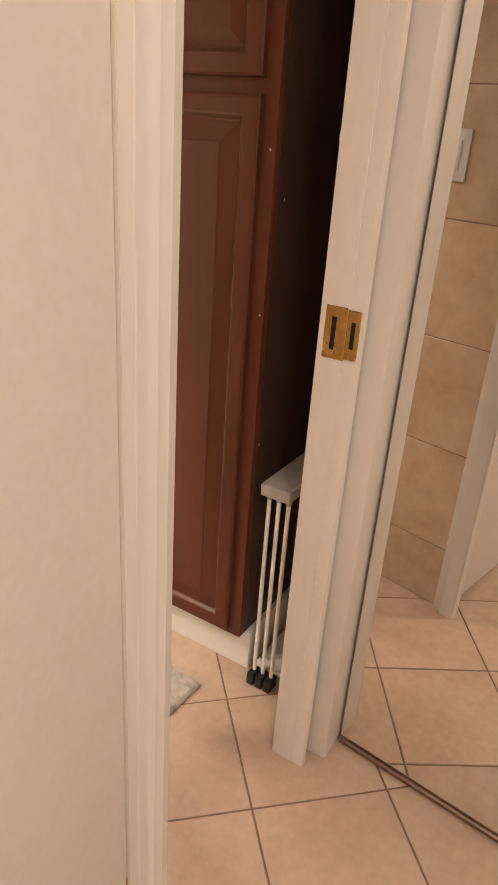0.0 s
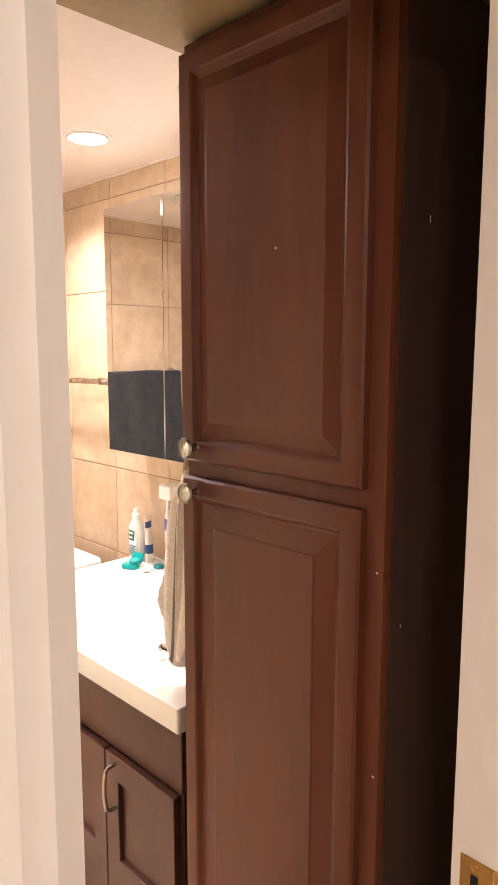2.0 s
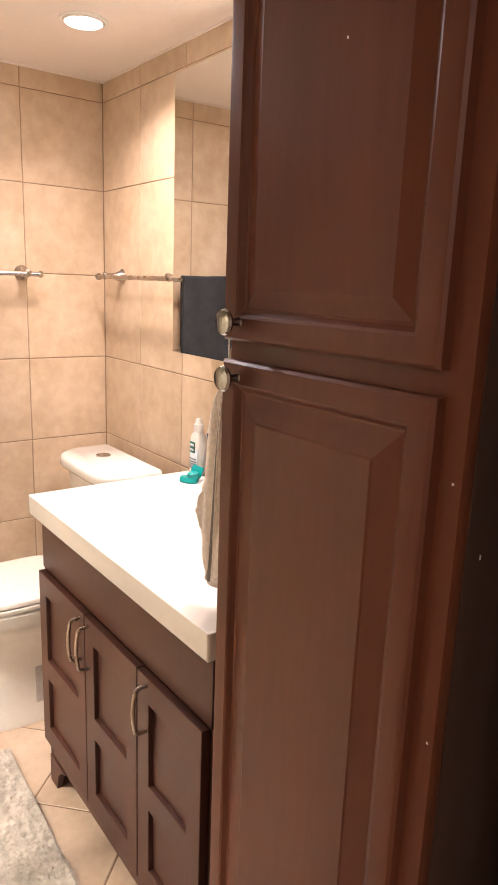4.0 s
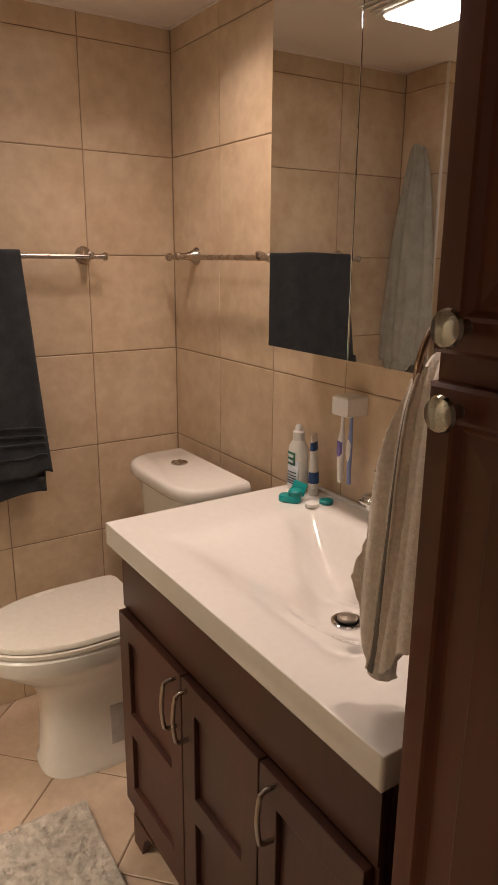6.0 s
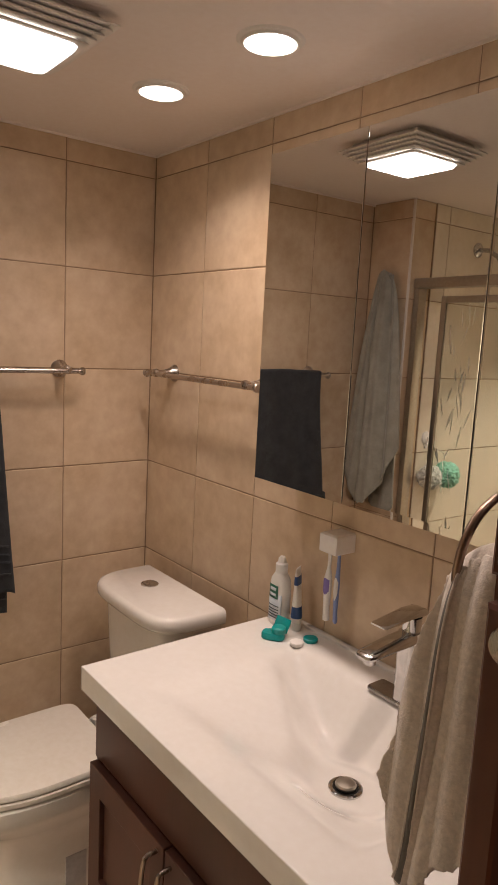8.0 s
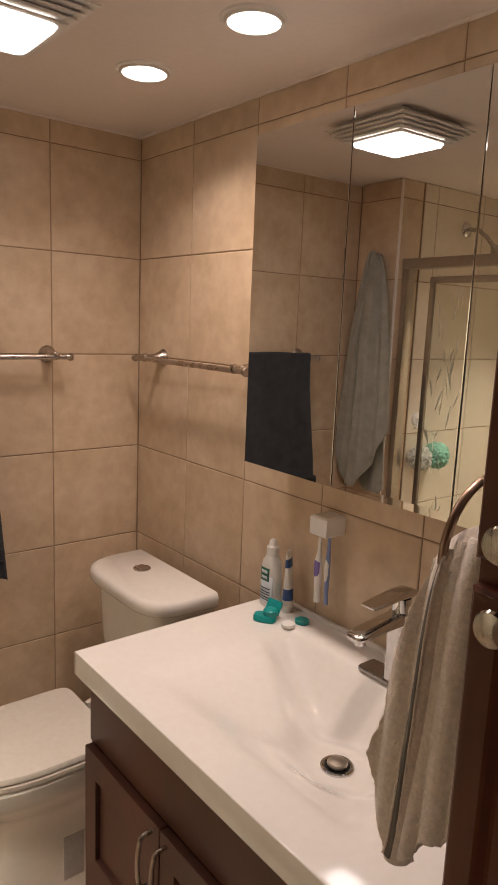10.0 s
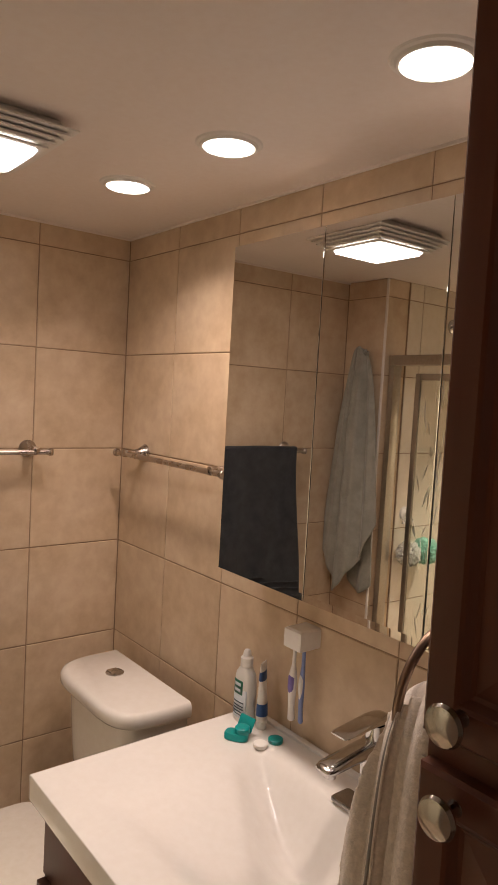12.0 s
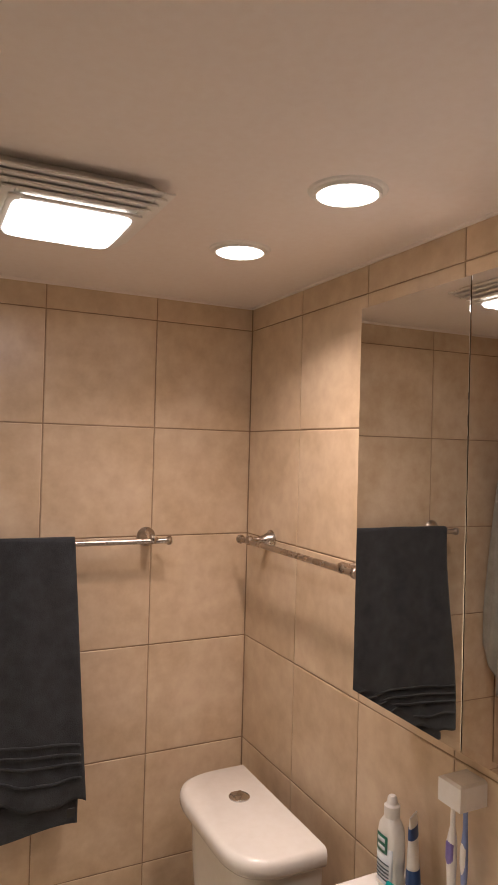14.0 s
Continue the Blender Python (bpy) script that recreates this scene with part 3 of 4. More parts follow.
# ---- medicine cabinet ----
MX, MY, MZ0, MZ1 = [-1.996, -1.6945, -1.397, -1.110], 1.70, 1.271, 2.018
med = thing("medicine_cabinet", "wide mirrored medicine cabinet with three doors", "medicine cabinet")
med.matrix_basis = Matrix.Translation((MX[0], MY, 0)) @ Matrix.Rotation(radians(-1.02), 4, "Z") @ Matrix.Translation((-MX[0], -MY, 0))
part("box", block(MX[0] + 0.004, MX[3] - 0.004, MY + 0.018, NORTH - 0.002, MZ0 + 0.003, MZ1 - 0.003, 0.001), PAINT_TRIM, med)
for i in range(3):
    x0, x1 = MX[i] + 0.0012, MX[i + 1] - 0.0012
    bev = 0.015
    bm = loft([[Vector((a, yy, b)) for a, b in ((x0 + k * 0.1, MZ0 + k), (x1 - k * 0.1, MZ0 + k), (x1 - k * 0.1, MZ1 - k), (x0 + k * 0.1, MZ1 - k))] for k, yy in
               ((0, MY + 0.0065), (0, MY + 0.00030), (bev, MY))], True, 0.5)
    md = part("door", bm, MIRROR, med, "bevelled mirror door")
    part("backing", block(x0 + 0.001, x1 - 0.001, MY + 0.0068, MY + 0.0165, MZ0 + 0.001, MZ1 - 0.001), ALUMINIUM, md)

# ---- toilet ----
toilet = thing("toilet", "white two-piece elongated toilet, lid closed", "toilet")
toilet.scale = (1, 1, 0.985)
QX = -2.392
bowl_rings = [(1.375, 0.0, 0.120, 0.213, 2.8), (1.375, 0.012, 0.120, 0.213, 2.8), (1.378, 0.03, 0.113, 0.206, 2.8), (1.380, 0.14, 0.110, 0.203, 2.7), (1.380, 0.25, 0.111, 0.205, 2.6), (1.372, 0.30, 0.120, 0.216, 2.5),
              (1.350, 0.335, 0.142, 0.238, 2.35), (1.326, 0.365, 0.161, 0.258, 2.25), (1.310, 0.388, 0.171, 0.270, 2.2), (1.305, 0.400, 0.1745, 0.275, 2.2), (1.305, 0.438, 0.175, 0.275, 2.2), (1.305, 0.447, 0.166, 0.266, 2.2)]
part("bowl", loft([ring_pts(QX, cy, z, a, b, p, 56) for cy, z, a, b, p in bowl_rings]), CERAMIC, toilet)
part("pedestal_back", loft([ring_pts(QX, 1.62, z, a, 0.13, 4, 40) for z, a in ((0.0, 0.115), (0.02, 0.110), (0.38, 0.118), (0.447, 0.125))]), CERAMIC, toilet)


def seat_ring(z, k, n=64):
    """An egg-shaped outline with a squared back."""
    out = []
    for i in range(n):
        t = 2 * math.pi * i / n
        c, s = math.cos(t), math.sin(t)
        w = 0.176 - k
        y = 1.305 + (s * (0.275 - k) if s < 0 else s ** 0.22 * (0.188 - k))
        x = w * math.copysign(abs(c) ** (0.92 if s < 0 else 0.15), c)
        out.append(Vector((QX + x, y, z)))
    return out


part("seat", loft([seat_ring(0.4475, 0.004), seat_ring(0.450, 0), seat_ring(0.461, 0), seat_ring(0.4645, 0.004)]), SEAT, toilet)
part("lid", loft([seat_ring(0.4660, 0.006), seat_ring(0.4685, 0.002), seat_ring(0.480, 0.002), seat_ring(0.4838, 0.005), seat_ring(0.4855, 0.03), seat_ring(0.4865, 0.09)]), SEAT, toilet)
for hx in (-0.075, 0.075):
    part("hinge", turned([(0.012, 0), (0.012, 0.02), (0.008, 0.024)], 18, "z", (QX + hx, 1.520, 0.447)), SEAT, toilet)


def tank_ring(z, hx, y0, cut):
    """Straight back, sides tapering to a rounded front."""
    pts = []
    y1 = 1.768
    for i in range(33):
        t = math.pi * i / 32
        c, s = math.cos(t), math.sin(t)
        pts.append(Vector((QX - 0.003 + hx * math.copysign(abs(c) ** 0.42, c), (y1 - cut) - (y1 - cut - y0) * abs(s) ** 0.62, z)))
    return [Vector((QX - 0.003 + hx, y1, z))] + pts + [Vector((QX - 0.003 - hx, y1, z))]


part("tank", loft([tank_ring(0.448, 0.170, 1.610, 0.045), tank_ring(0.48, 0.180, 1.598, 0.045), tank_ring(0.66, 0.196, 1.585, 0.045), tank_ring(0.818, 0.205, 1.578, 0.05)], True, 50), CERAMIC, toilet)
part("tank_lid", loft([tank_ring(0.8185, 0.208, 1.575, 0.045), tank_ring(0.822, 0.219, 1.556, 0.045), tank_ring(0.832, 0.224, 1.549, 0.045), tank_ring(0.852, 0.224, 1.549, 0.045), tank_ring(0.862, 0.219, 1.555, 0.045), tank_ring(0.8655, 0.212, 1.568, 0.05)], True, 50), CERAMIC, toilet)
btn = part("flush_button", turned([(0.027, 0), (0.027, 0.003), (0.024, 0.005), (0.0235, 0.0035)], 36, "z", (-2.45, 1.682, 0.865)), CHROME, toilet, "round chrome dual-flush button")
part("button_half", moved(block(-0.0215, -0.0008, -0.015, 0.015, 0.0, 0.0055, 0.004), Matrix.Translation((-2.45, 1.682, 0.8665))), CHROME, btn)
part("button_half", moved(block(0.0008, 0.0215, -0.015, 0.015, 0.0, 0.0055, 0.004), Matrix.Translation((-2.45, 1.682, 0.8665))), CHROME, btn)
part("bolt_cap", turned([(0.014, 0), (0.013, 0.008), (0.008, 0.014), (0.0005, 0.016)], 20, "z", (QX + 0.124, 1.42, 0.0)), SEAT, toilet)
part("side_slot", block(QX + 0.1075, QX + 0.1125, 1.352, 1.412, 0.070, 0.205, 0.002), GREY_PLASTIC, toilet, "recessed access slot")
holder_arm = thing("paper_holder", "small chrome paper holder arm on vanity side", "paper holder")
part("post", turned([(0.014, 0), (0.014, 0.003), (0.007, 0.008), (0.006, 0.030), (0.009, 0.034), (0.010, 0.041), (0.006, 0.047), (0.0005, 0.049)], 20, "-x", (VX0, 1.318, 0.800)), CHROME, holder_arm)
part("arm", tube([(VX0 - 0.040, 1.318, 0.800), (VX0 - 0.040, 1.318, 0.786), (VX0 - 0.040, 1.326, 0.776), (VX0 - 0.040, 1.44, 0.774)], 0.005, 10), CHROME, holder_arm)

# ---- towel bars ----
def bar_post(axis, place):
    """A flared post standing off the wall, with a collar."""
    return turned([(0.027, 0), (0.027, 0.004), (0.021, 0.010), (0.0135, 0.026), (0.0095, 0.045), (0.0095, 0.058), (0.0115, 0.062), (0.0135, 0.068), (0.0115, 0.076), (0.004, 0.079)], 28, axis, place)


def bar_rod(p0, p1):
    d = Vector(p1) - Vector(p0)
    L = d.length
    axis = "x" if abs(d.x) > abs(d.y) else "-y"
    rod = turned([(0.0105, 0), (0.0125, 0.003), (0.0125, 0.010), (0.009, 0.014), (0.0078, 0.02), (0.0078, L - 0.02), (0.009, L - 0.014), (0.0125, L - 0.010), (0.0125, L - 0.003), (0.0105, L)], 20, axis, p0)
    return rod


bar_w = thing("towel_bar", "brushed nickel towel bar on the tiled wall", "towel bar", "towel bars")
part("rod", bar_rod((-2.675, 0.852, 1.479), (-2.675, 1.562, 1.479)), NICKEL, bar_w)
part("post", bar_post("x", (WEST, 1.510, 1.483)), NICKEL, bar_w)
part("post", bar_post("x", (WEST, 0.905, 1.483)), NICKEL, bar_w)
bar_n = thing("towel_bar", "empty brushed nickel towel bar on the tiled wall", "towel bar", "towel bars")
part("rod", bar_rod((-2.655, 1.762, 1.479), (-2.075, 1.762, 1.479)), NICKEL, bar_n)
part("post", bar_post("y", (-2.590, NORTH, 1.483)), NICKEL, bar_n)
part("post", bar_post("y", (-2.130, NORTH, 1.483)), NICKEL, bar_n)

# ---- towels ----
def bath_towel(u, v):
    """Over the bar: back fall, bar, long front fall."""
    s = v * 1.195
    y = 1.296 - 0.400 * u - 0.012 * math.sin(9 * v) * u
    w = 0.004 * math.sin(u * 21 + v * 2) + 0.006 * math.sin(u * 7 + 1) * min(1, v * 2)
    if s < 0.50:
        z, x = 1.491 - (0.50 - s), -2.690 - 0.3 * abs(w)
    elif s < 0.53:
        a = (s - 0.50) / 0.03 * math.pi
        z, x = 1.491 + 0.007 * math.sin(a), -2.677 - 0.013 * math.cos(a)
    else:
        f = s - 0.53
        z, x = 1.491 - f, -2.663 + w * min(1, f * 5) + 0.05 * min(1, f * 1.2) ** 1.5
        y += 0.055 * f * (1 - u * 1.2)
        z += 0.012 * math.sin(u * 3) + (0.010 * math.sin(u * 14 + 1) + 0.005 * math.sin(u * 31)) * step((v - 0.88) / 0.12)
    return Vector((x, y, z))


tw = thing("bath_towel", "thick charcoal terry bath towel folded over bar", "towel")
part("cloth", sheet(60, 110, bath_towel, 0.010), TOWEL_DARK, tw)
part("under_fold", sheet(40, 20, lambda u, v: Vector((-2.655 + 0.01 * math.sin(8 * u), 1.315 - 0.36 * u, 0.851 - 0.09 * v + 0.015 * math.sin(7 * u + 0.6))), 0.010), TOWEL_DARK, tw)
for k, zz in enumerate((0.976, 0.951, 0.926, 0.886)):
    part("border_stripe", sheet(40, 1, lambda u, v, zz=zz: bath_towel(0.02 + u * 0.96, (2.021 - zz - 0.0005) / 1.195 + (v - 0.5) * 0.005) + Vector((0.0045, 0, 0)), 0.003), TOWEL_DARK, tw)
tagp = part("care_tag", block(-2.620, -2.617, 1.285, 1.305, 0.801, 0.824, 0.001, 1), BLACK_PLASTIC, tw)


def hook_towel(u, v):
    """Gathered at a hook, widening in soft folds to two low corners and a pointed hem."""
    a = (u - 0.5) * 2
    half = 0.030 + 0.128 * v ** 0.75 if a < 0 else 0.034 + 0.112 * v ** 0.5
    x = -2.628 + 0.012 * v + half * a
    fold = (0.016 * math.sin(a * 7.5 + 1.2 * v) + 0.007 * math.sin(a * 16 + 2.5 * v + 1)) * min(1, 0.35 + 1.6 * v)
    y = 0.634 + 0.030 * (1 - a * a) * min(1, 0.4 + 2 * v) + fold + 0.030 * v * (1 - a * a)
    z = 1.902 - (0.985 - 0.255 * abs(a + 0.12) ** 1.25) * v - 0.030 * (1 - v) ** 3 * a * a
    return Vector((max(WEST + 0.008, x), max(0.613, y), z))


def hook_towel_back(u, v):
    """The inner fold, showing below the front one."""
    a = (u - 0.5) * 2
    return Vector((-2.592 + 0.060 * a + 0.02 * v, 0.620 + 0.006 * math.sin(5 * a), 1.30 - (0.335 + 0.05 * math.sin(3 * u)) * v))


ht = thing("hanging_towel", "grey-green ribbed towel hanging from wall hook", "towel")
part("cloth", sheet(70, 60, hook_towel, 0.006), TOWEL_GREY, ht)
part("inner_fold", sheet(24, 24, hook_towel_back, 0.006), TOWEL_GREY, ht)
hk = thing("robe_hook", "small nickel robe hook on tiled wall", "hook")
part("hook", join(turned([(0.02, 0), (0.02, 0.004), (0.008, 0.007), (0.007, 0.009)], 20, "-y", (-2.628, 0.603, 1.86))), NICKEL, hk)

# towel ring with hand towel, on the side of the tall cabinet
ring = thing("towel_ring", "bronze towel ring on cabinet side", "towel ring")
RC, RR = Vector((-1.166, 1.426, 1.342)), 0.090
part("mount", turned([(0.024, 0), (0.024, 0.006), (0.013, 0.014), (0.009, 0.05), (0.009, 0.090), (0.0005, 0.096)], 24, "-x", (TX0, 1.426, 1.434)), BRONZE, ring)
rp = [RC + Vector((0, RR * math.cos(radians(a)), RR * math.sin(radians(a)))) for a in range(0, 360, 8)]
part("ring", tube(rp + [rp[0]], 0.0055, 12), BRONZE, ring)
def lerp(f, *stops):
    for (a, va), (b, vb) in zip(stops, stops[1:]):
        if f <= b:
            return va + (vb - va) * (f - a) / (b - a)
    return stops[-1][1]


def band_x(v):
    return -1.1675 - 0.007 * v - 0.018 * v ** 4


def hand_towel(u, v):
    """Gathered at the ring, widening to a bulge and narrowing again to a low corner, with a deep fold beside the hem."""
    left = lerp(v, (0, -1.1820), (0.10, -1.1900), (0.30, -1.2020), (0.50, -1.2200), (0.62, -1.2320), (0.68, -1.2355), (0.73, -1.2320), (0.80, -1.2220), (0.90, -1.2060), (1, -1.1960))
    right = lerp(v, (0, -1.1160), (0.25, -1.0860), (0.35, -1.0825), (1, -1.0815))
    x = right + (left - right) * u
    foot = lerp(u, (0, 1.040), (0.5, 1.000), (0.70, 0.968), (0.80, 0.944), (0.90, 0.934), (1, 0.942))
    head = 1.378 - 0.044 * u ** 1.6
    z = head + (foot - head) * v
    groove = math.exp(-((x - band_x(v) - 0.013) / 0.006) ** 2)
    ridge = math.exp(-((x - band_x(v) - 0.001) / 0.006) ** 2)
    y = 1.321 + (0.010 + 0.018 * v) * groove - 0.003 * ridge + 0.0045 * math.sin((x + 0.034) * 175 + 2.2 * v) * (1 - 0.3 * v) + 0.020 * (1 - v) ** 9 + 0.008 * (1 - v) ** 2 + 0.012 * v * max(0, u - 0.7)
    return Vector((x, y, z))


hand = thing("hand_towel", "fluffy taupe hand towel pulled through ring", "towel")


def fluffy(u, v):
    p = hand_towel(u, v)
    w = 0.35 if abs(p.x - band_x(v)) < 0.007 else 1.0
    return p + Vector((0.3, -1, 0)) * w * (0.0009 * noise.noise(p * 45) + 0.0007 * noise.noise(p * 260))


part("front_fall", sheet(130, 190, fluffy, 0.009), TOWEL_TAUPE, hand)
part("back_fall", sheet(50, 60, lambda u, v: hand_towel(0.04 + u * 0.80, v * 0.90) + Vector((0.004, 0.026 + 0.012 * v, 0.004)), 0.009), TOWEL_TAUPE, hand)
part("top_fold", loft([[Vector((-1.142 + 0.9 * q.x, 1.346 + 0.040 * k / 8, 1.352 + 0.022 * math.sin(math.pi * k / 8) + q.y + 0.45 * q.x + 0.0012 * noise.noise(Vector((q.x, q.y, k * 0.02)) * 150))) for q in ring_pts(0, 0, 0, 0.032 + 0.006 * math.sin(math.pi * k / 8), 0.012, 2.2, 48)] for k in range(9)]), TOWEL_TAUPE, hand)


def hem_at(du, v):
    left, right = hand_towel(1, v).x, hand_towel(0, v).x
    p = hand_towel((band_x(v) + du - right) / (left - right), v)
    return Vector((p.x, p.y - 0.0115, p.z))


part("hem", sheet(4, 70, lambda u, v: hem_at(0.010 * (u - 0.5), 0.01 + 0.965 * v), 0.0025), HEM, hand, "flat woven hem")
for du in (-0.0055, 0.0055):
    part("hem_edge", tube([hem_at(du, 0.01 + 0.965 * k / 50) for k in range(51)], 0.0019, 8), TOWEL_TAUPE, hand)
# ---- things on the counter ----
BX, BY = -1.955, 1.772
bottle = thing("lotion_bottle", "white plastic solution bottle with flip cap", "bottle")
part("body", loft([ring_pts(BX, BY, CZ + h, a, b, 2.6, 32) for h, a, b in ((0.0, 0.026, 0.018), (0.004, 0.029, 0.0205), (0.10, 0.029, 0.0205), (0.118, 0.026, 0.019), (0.129, 0.018, 0.0155), (0.134, 0.014, 0.014))]), WHITE_PLASTIC, bottle)
cap = part("cap", turned([(0.0145, 0.134), (0.0155, 0.137), (0.0155, 0.156), (0.011, 0.160), (0.009, 0.171), (0.006, 0.175), (0.0005, 0.176)], 28, "z", (BX, BY, CZ)), WHITE_PLASTIC, bottle)


def on_side(x0, x1, z0, z1, off=0.0006):
    """A thin label that follows the bottle's front."""
    def place(u, v):
        x = x0 + (x1 - x0) * u
        c = min(0.999, abs(x) / 0.029)
        return Vector((BX + x, BY - 0.0205 * (1 - c ** 2.6) ** (1 / 2.6) - off, CZ + z0 + (z1 - z0) * v))
    return sheet(10, 2, place, 0.0004)


part("label", on_side(-0.024, 0.024, 0.012, 0.082), PALE_LABEL, bottle)
part("label_block", on_side(-0.020, 0.014, 0.070, 0.104, 0.0012), GREEN_LABEL, bottle, "dark green label block")
for zz in (0.020, 0.027, 0.034, 0.041, 0.050):
    part("text_bar", on_side(-0.018, 0.018, zz, zz + 0.0026, 0.0016), INK, bottle)


part("text_bar", on_side(-0.014, 0.008, 0.090, 0.098, 0.0018), PALE_LABEL, bottle)
part("text_bar", on_side(-0.014, 0.008, 0.076, 0.083, 0.0018), PALE_LABEL, bottle)

tubep = thing("toothpaste_tube", "blue and white toothpaste tube standing on cap", "toothpaste")
PX, PY = -1.902, 1.783
part("body", loft([[Vector((PX - 0.004 * h / 0.14 - 0.50 * q.x - 0.866 * q.y, PY + 0.866 * q.x - 0.50 * q.y, CZ + 0.018 + h)) for q in ring_pts(0, 0, 0, a, b, 2.2, 24)] for h, a, b in ((0.0, 0.012, 0.012), (0.01, 0.0145, 0.0135), (0.07, 0.0165, 0.0095), (0.128, 0.019, 0.0045), (0.140, 0.019, 0.002))]), WHITE_PLASTIC, tubep)
part("cap", turned([(0.0115, 0), (0.0125, 0.002), (0.0125, 0.016), (0.011, 0.0178)], 20, "z", (PX, PY, CZ)), WHITE_PLASTIC, tubep)
part("blue_band", loft([[Vector((PX - 0.004 * h / 0.14 - 0.50 * q.x - 0.866 * q.y, PY + 0.866 * q.x - 0.50 * q.y, CZ + 0.018 + h)) for q in ring_pts(0, 0, 0, a + 0.0005, b + 0.0005, 2.2, 24)] for h, a, b in ((0.014, 0.0147, 0.0133), (0.030, 0.0153, 0.0123), (0.044, 0.0157, 0.0114))], False), BLUE, tubep)
part("print_bar", loft([[Vector((PX - 0.004 * h / 0.14 - 0.50 * q.x - 0.866 * q.y, PY + 0.866 * q.x - 0.50 * q.y, CZ + 0.018 + h)) for q in ring_pts(0, 0, 0, a + 0.0009, b + 0.0009, 2.2, 24)] for h, a, b in ((0.100, 0.0178, 0.0068), (0.122, 0.0187, 0.0050))], False), BLUE, tubep)

ncase = thing("lens_case", "teal contact lens case lying open", "lens case")
part("base", moved(loft([ring_pts(0, 0, h, a, b, 3, 32) for h, a, b in ((0.0, 0.026, 0.016), (0.002, 0.028, 0.018), (0.013, 0.028, 0.018), (0.016, 0.026, 0.016))]), pose(-1.893, 1.702, CZ, 0, 0, 35)), TEAL, ncase)
part("cup", turned([(0.0165, 0.0), (0.0175, 0.002), (0.0175, 0.013), (0.014, 0.0165), (0.0005, 0.0168)], 24, "z", (-1.884, 1.711, CZ + 0.0145)), TEAL, ncase)
part("flap", moved(block(-0.019, 0.019, -0.003, 0.003, 0, 0.034, 0.0025), pose(-1.893, 1.722, CZ + 0.013, -24, 10, 25)), TEAL, ncase)
lid1 = thing("screw_cap", "round white screw lid lying on counter", "cap", "lens case caps")
part("disc", turned([(0.0155, 0), (0.0165, 0.0015), (0.0165, 0.008), (0.0145, 0.0095), (0.0005, 0.0097)], 28, "z", (-1.835, 1.726, CZ)), WHITE_PLASTIC, lid1)
lid2 = thing("screw_cap", "round teal-green screw lid lying on counter", "cap", "lens case caps")
part("disc", turned([(0.0165, 0), (0.0175, 0.0015), (0.0175, 0.008), (0.0155, 0.0095), (0.0005, 0.0097)], 28, "z", (-1.832, 1.768, CZ)), TEAL, lid2)

holder = thing("toothbrush_holder", "white wall-mounted toothbrush holder", "toothbrush holder")
HX0, HX1, HY, HZ0, HZ1 = -1.824, -1.769, 1.768, 1.122, 1.169
part("housing", loft([[Vector((x, y, z)) for x, y in ((HX0 + k, HY + k), (HX1 - k, HY + k), (HX1 - k, NORTH - 0.0005), (HX0 + k, NORTH - 0.0005))] for z, k in ((HZ0, 0.004), (HZ0 + 0.003, 0.0), (HZ1 - 0.004, 0.0), (HZ1, 0.005))], True, 30), WHITE_PLASTIC, holder)


def toothbrush(x, y, rubber, label, k, body):
    t = thing("toothbrush", label, "toothbrush", "toothbrushes in the holder")
    part("handle", tube([(x, y, 1.131), (x, y, 1.086), (x + 0.001, y - 0.002, 1.061), (x, y - 0.001, 1.026), (x - 0.001, y, 0.986), (x - 0.001, y + 0.002, 0.958), (x - 0.001, y + 0.002, 0.954)], [0.004, 0.0045, 0.0075 * k, 0.0075 * k, 0.006 * k, 0.0068 * k, 0.003], 14), body, t)
    part("grip", tube([(x + 0.0002, y - 0.0022, 1.074), (x + 0.001, y - 0.0045, 1.058), (x, y - 0.004, 1.031), (x - 0.0005, y - 0.0025, 1.006)], [0.003, 0.0068 * k, 0.0068 * k, 0.003], 14), rubber, t)
    return t


toothbrush(-1.801, 1.782, PURPLE, "white toothbrush with purple rubber grip", 1.25, WHITE_PLASTIC)
toothbrush(-1.779, 1.790, WHITE_PLASTIC, "slim blue-grey toothbrush with white grip", 0.85, BLUE_RUBBER)

# ---- ceiling fittings ----
for i, (dx, dy) in enumerate(DOWNLIGHTS + [(-1.85, 0.0)]):
    dl = thing("downlight", "round recessed ceiling downlight, switched on", "ceiling light", "recessed downlights")
    part("trim_ring", turned([(0.0510, -0.002), (0.0515, -0.0085), (0.0550, -0.0085), (0.0580, -0.004), (0.064, -0.003), (0.067, 0.0)], 40, "z", (dx, dy, CEIL - 0.0003), caps=False), WHITE_PLASTIC, dl)
    part("lens", turned([(0.0005, -0.0105), (0.047, -0.0100), (0.0500, -0.0075), (0.0505, -0.001)], 40, "z", (dx, dy, CEIL)), LENS, dl)

fan = thing("fan_light", "square white louvred ceiling fan light, switched on", "ceiling light")
FCX, FCY, FH = -2.085, 1.140, 0.148
for k in range(5):
    h = FH - 0.0105 * k
    z = CEIL - 0.019 - 0.0075 * k
    part("louvre", join(*[block(FCX - h, FCX + h, FCY - h, FCY - h + 0.02, z - 0.0042, z, 0.0016), block(FCX - h, FCX + h, FCY + h - 0.02, FCY + h, z - 0.0042, z, 0.0016),
                          block(FCX - h, FCX - h + 0.02, FCY - h + 0.02, FCY + h - 0.02, z - 0.0042, z, 0.0016), block(FCX + h - 0.02, FCX + h, FCY - h + 0.02, FCY + h - 0.02, z - 0.0042, z, 0.0016)]), WHITE_PLASTIC, fan)
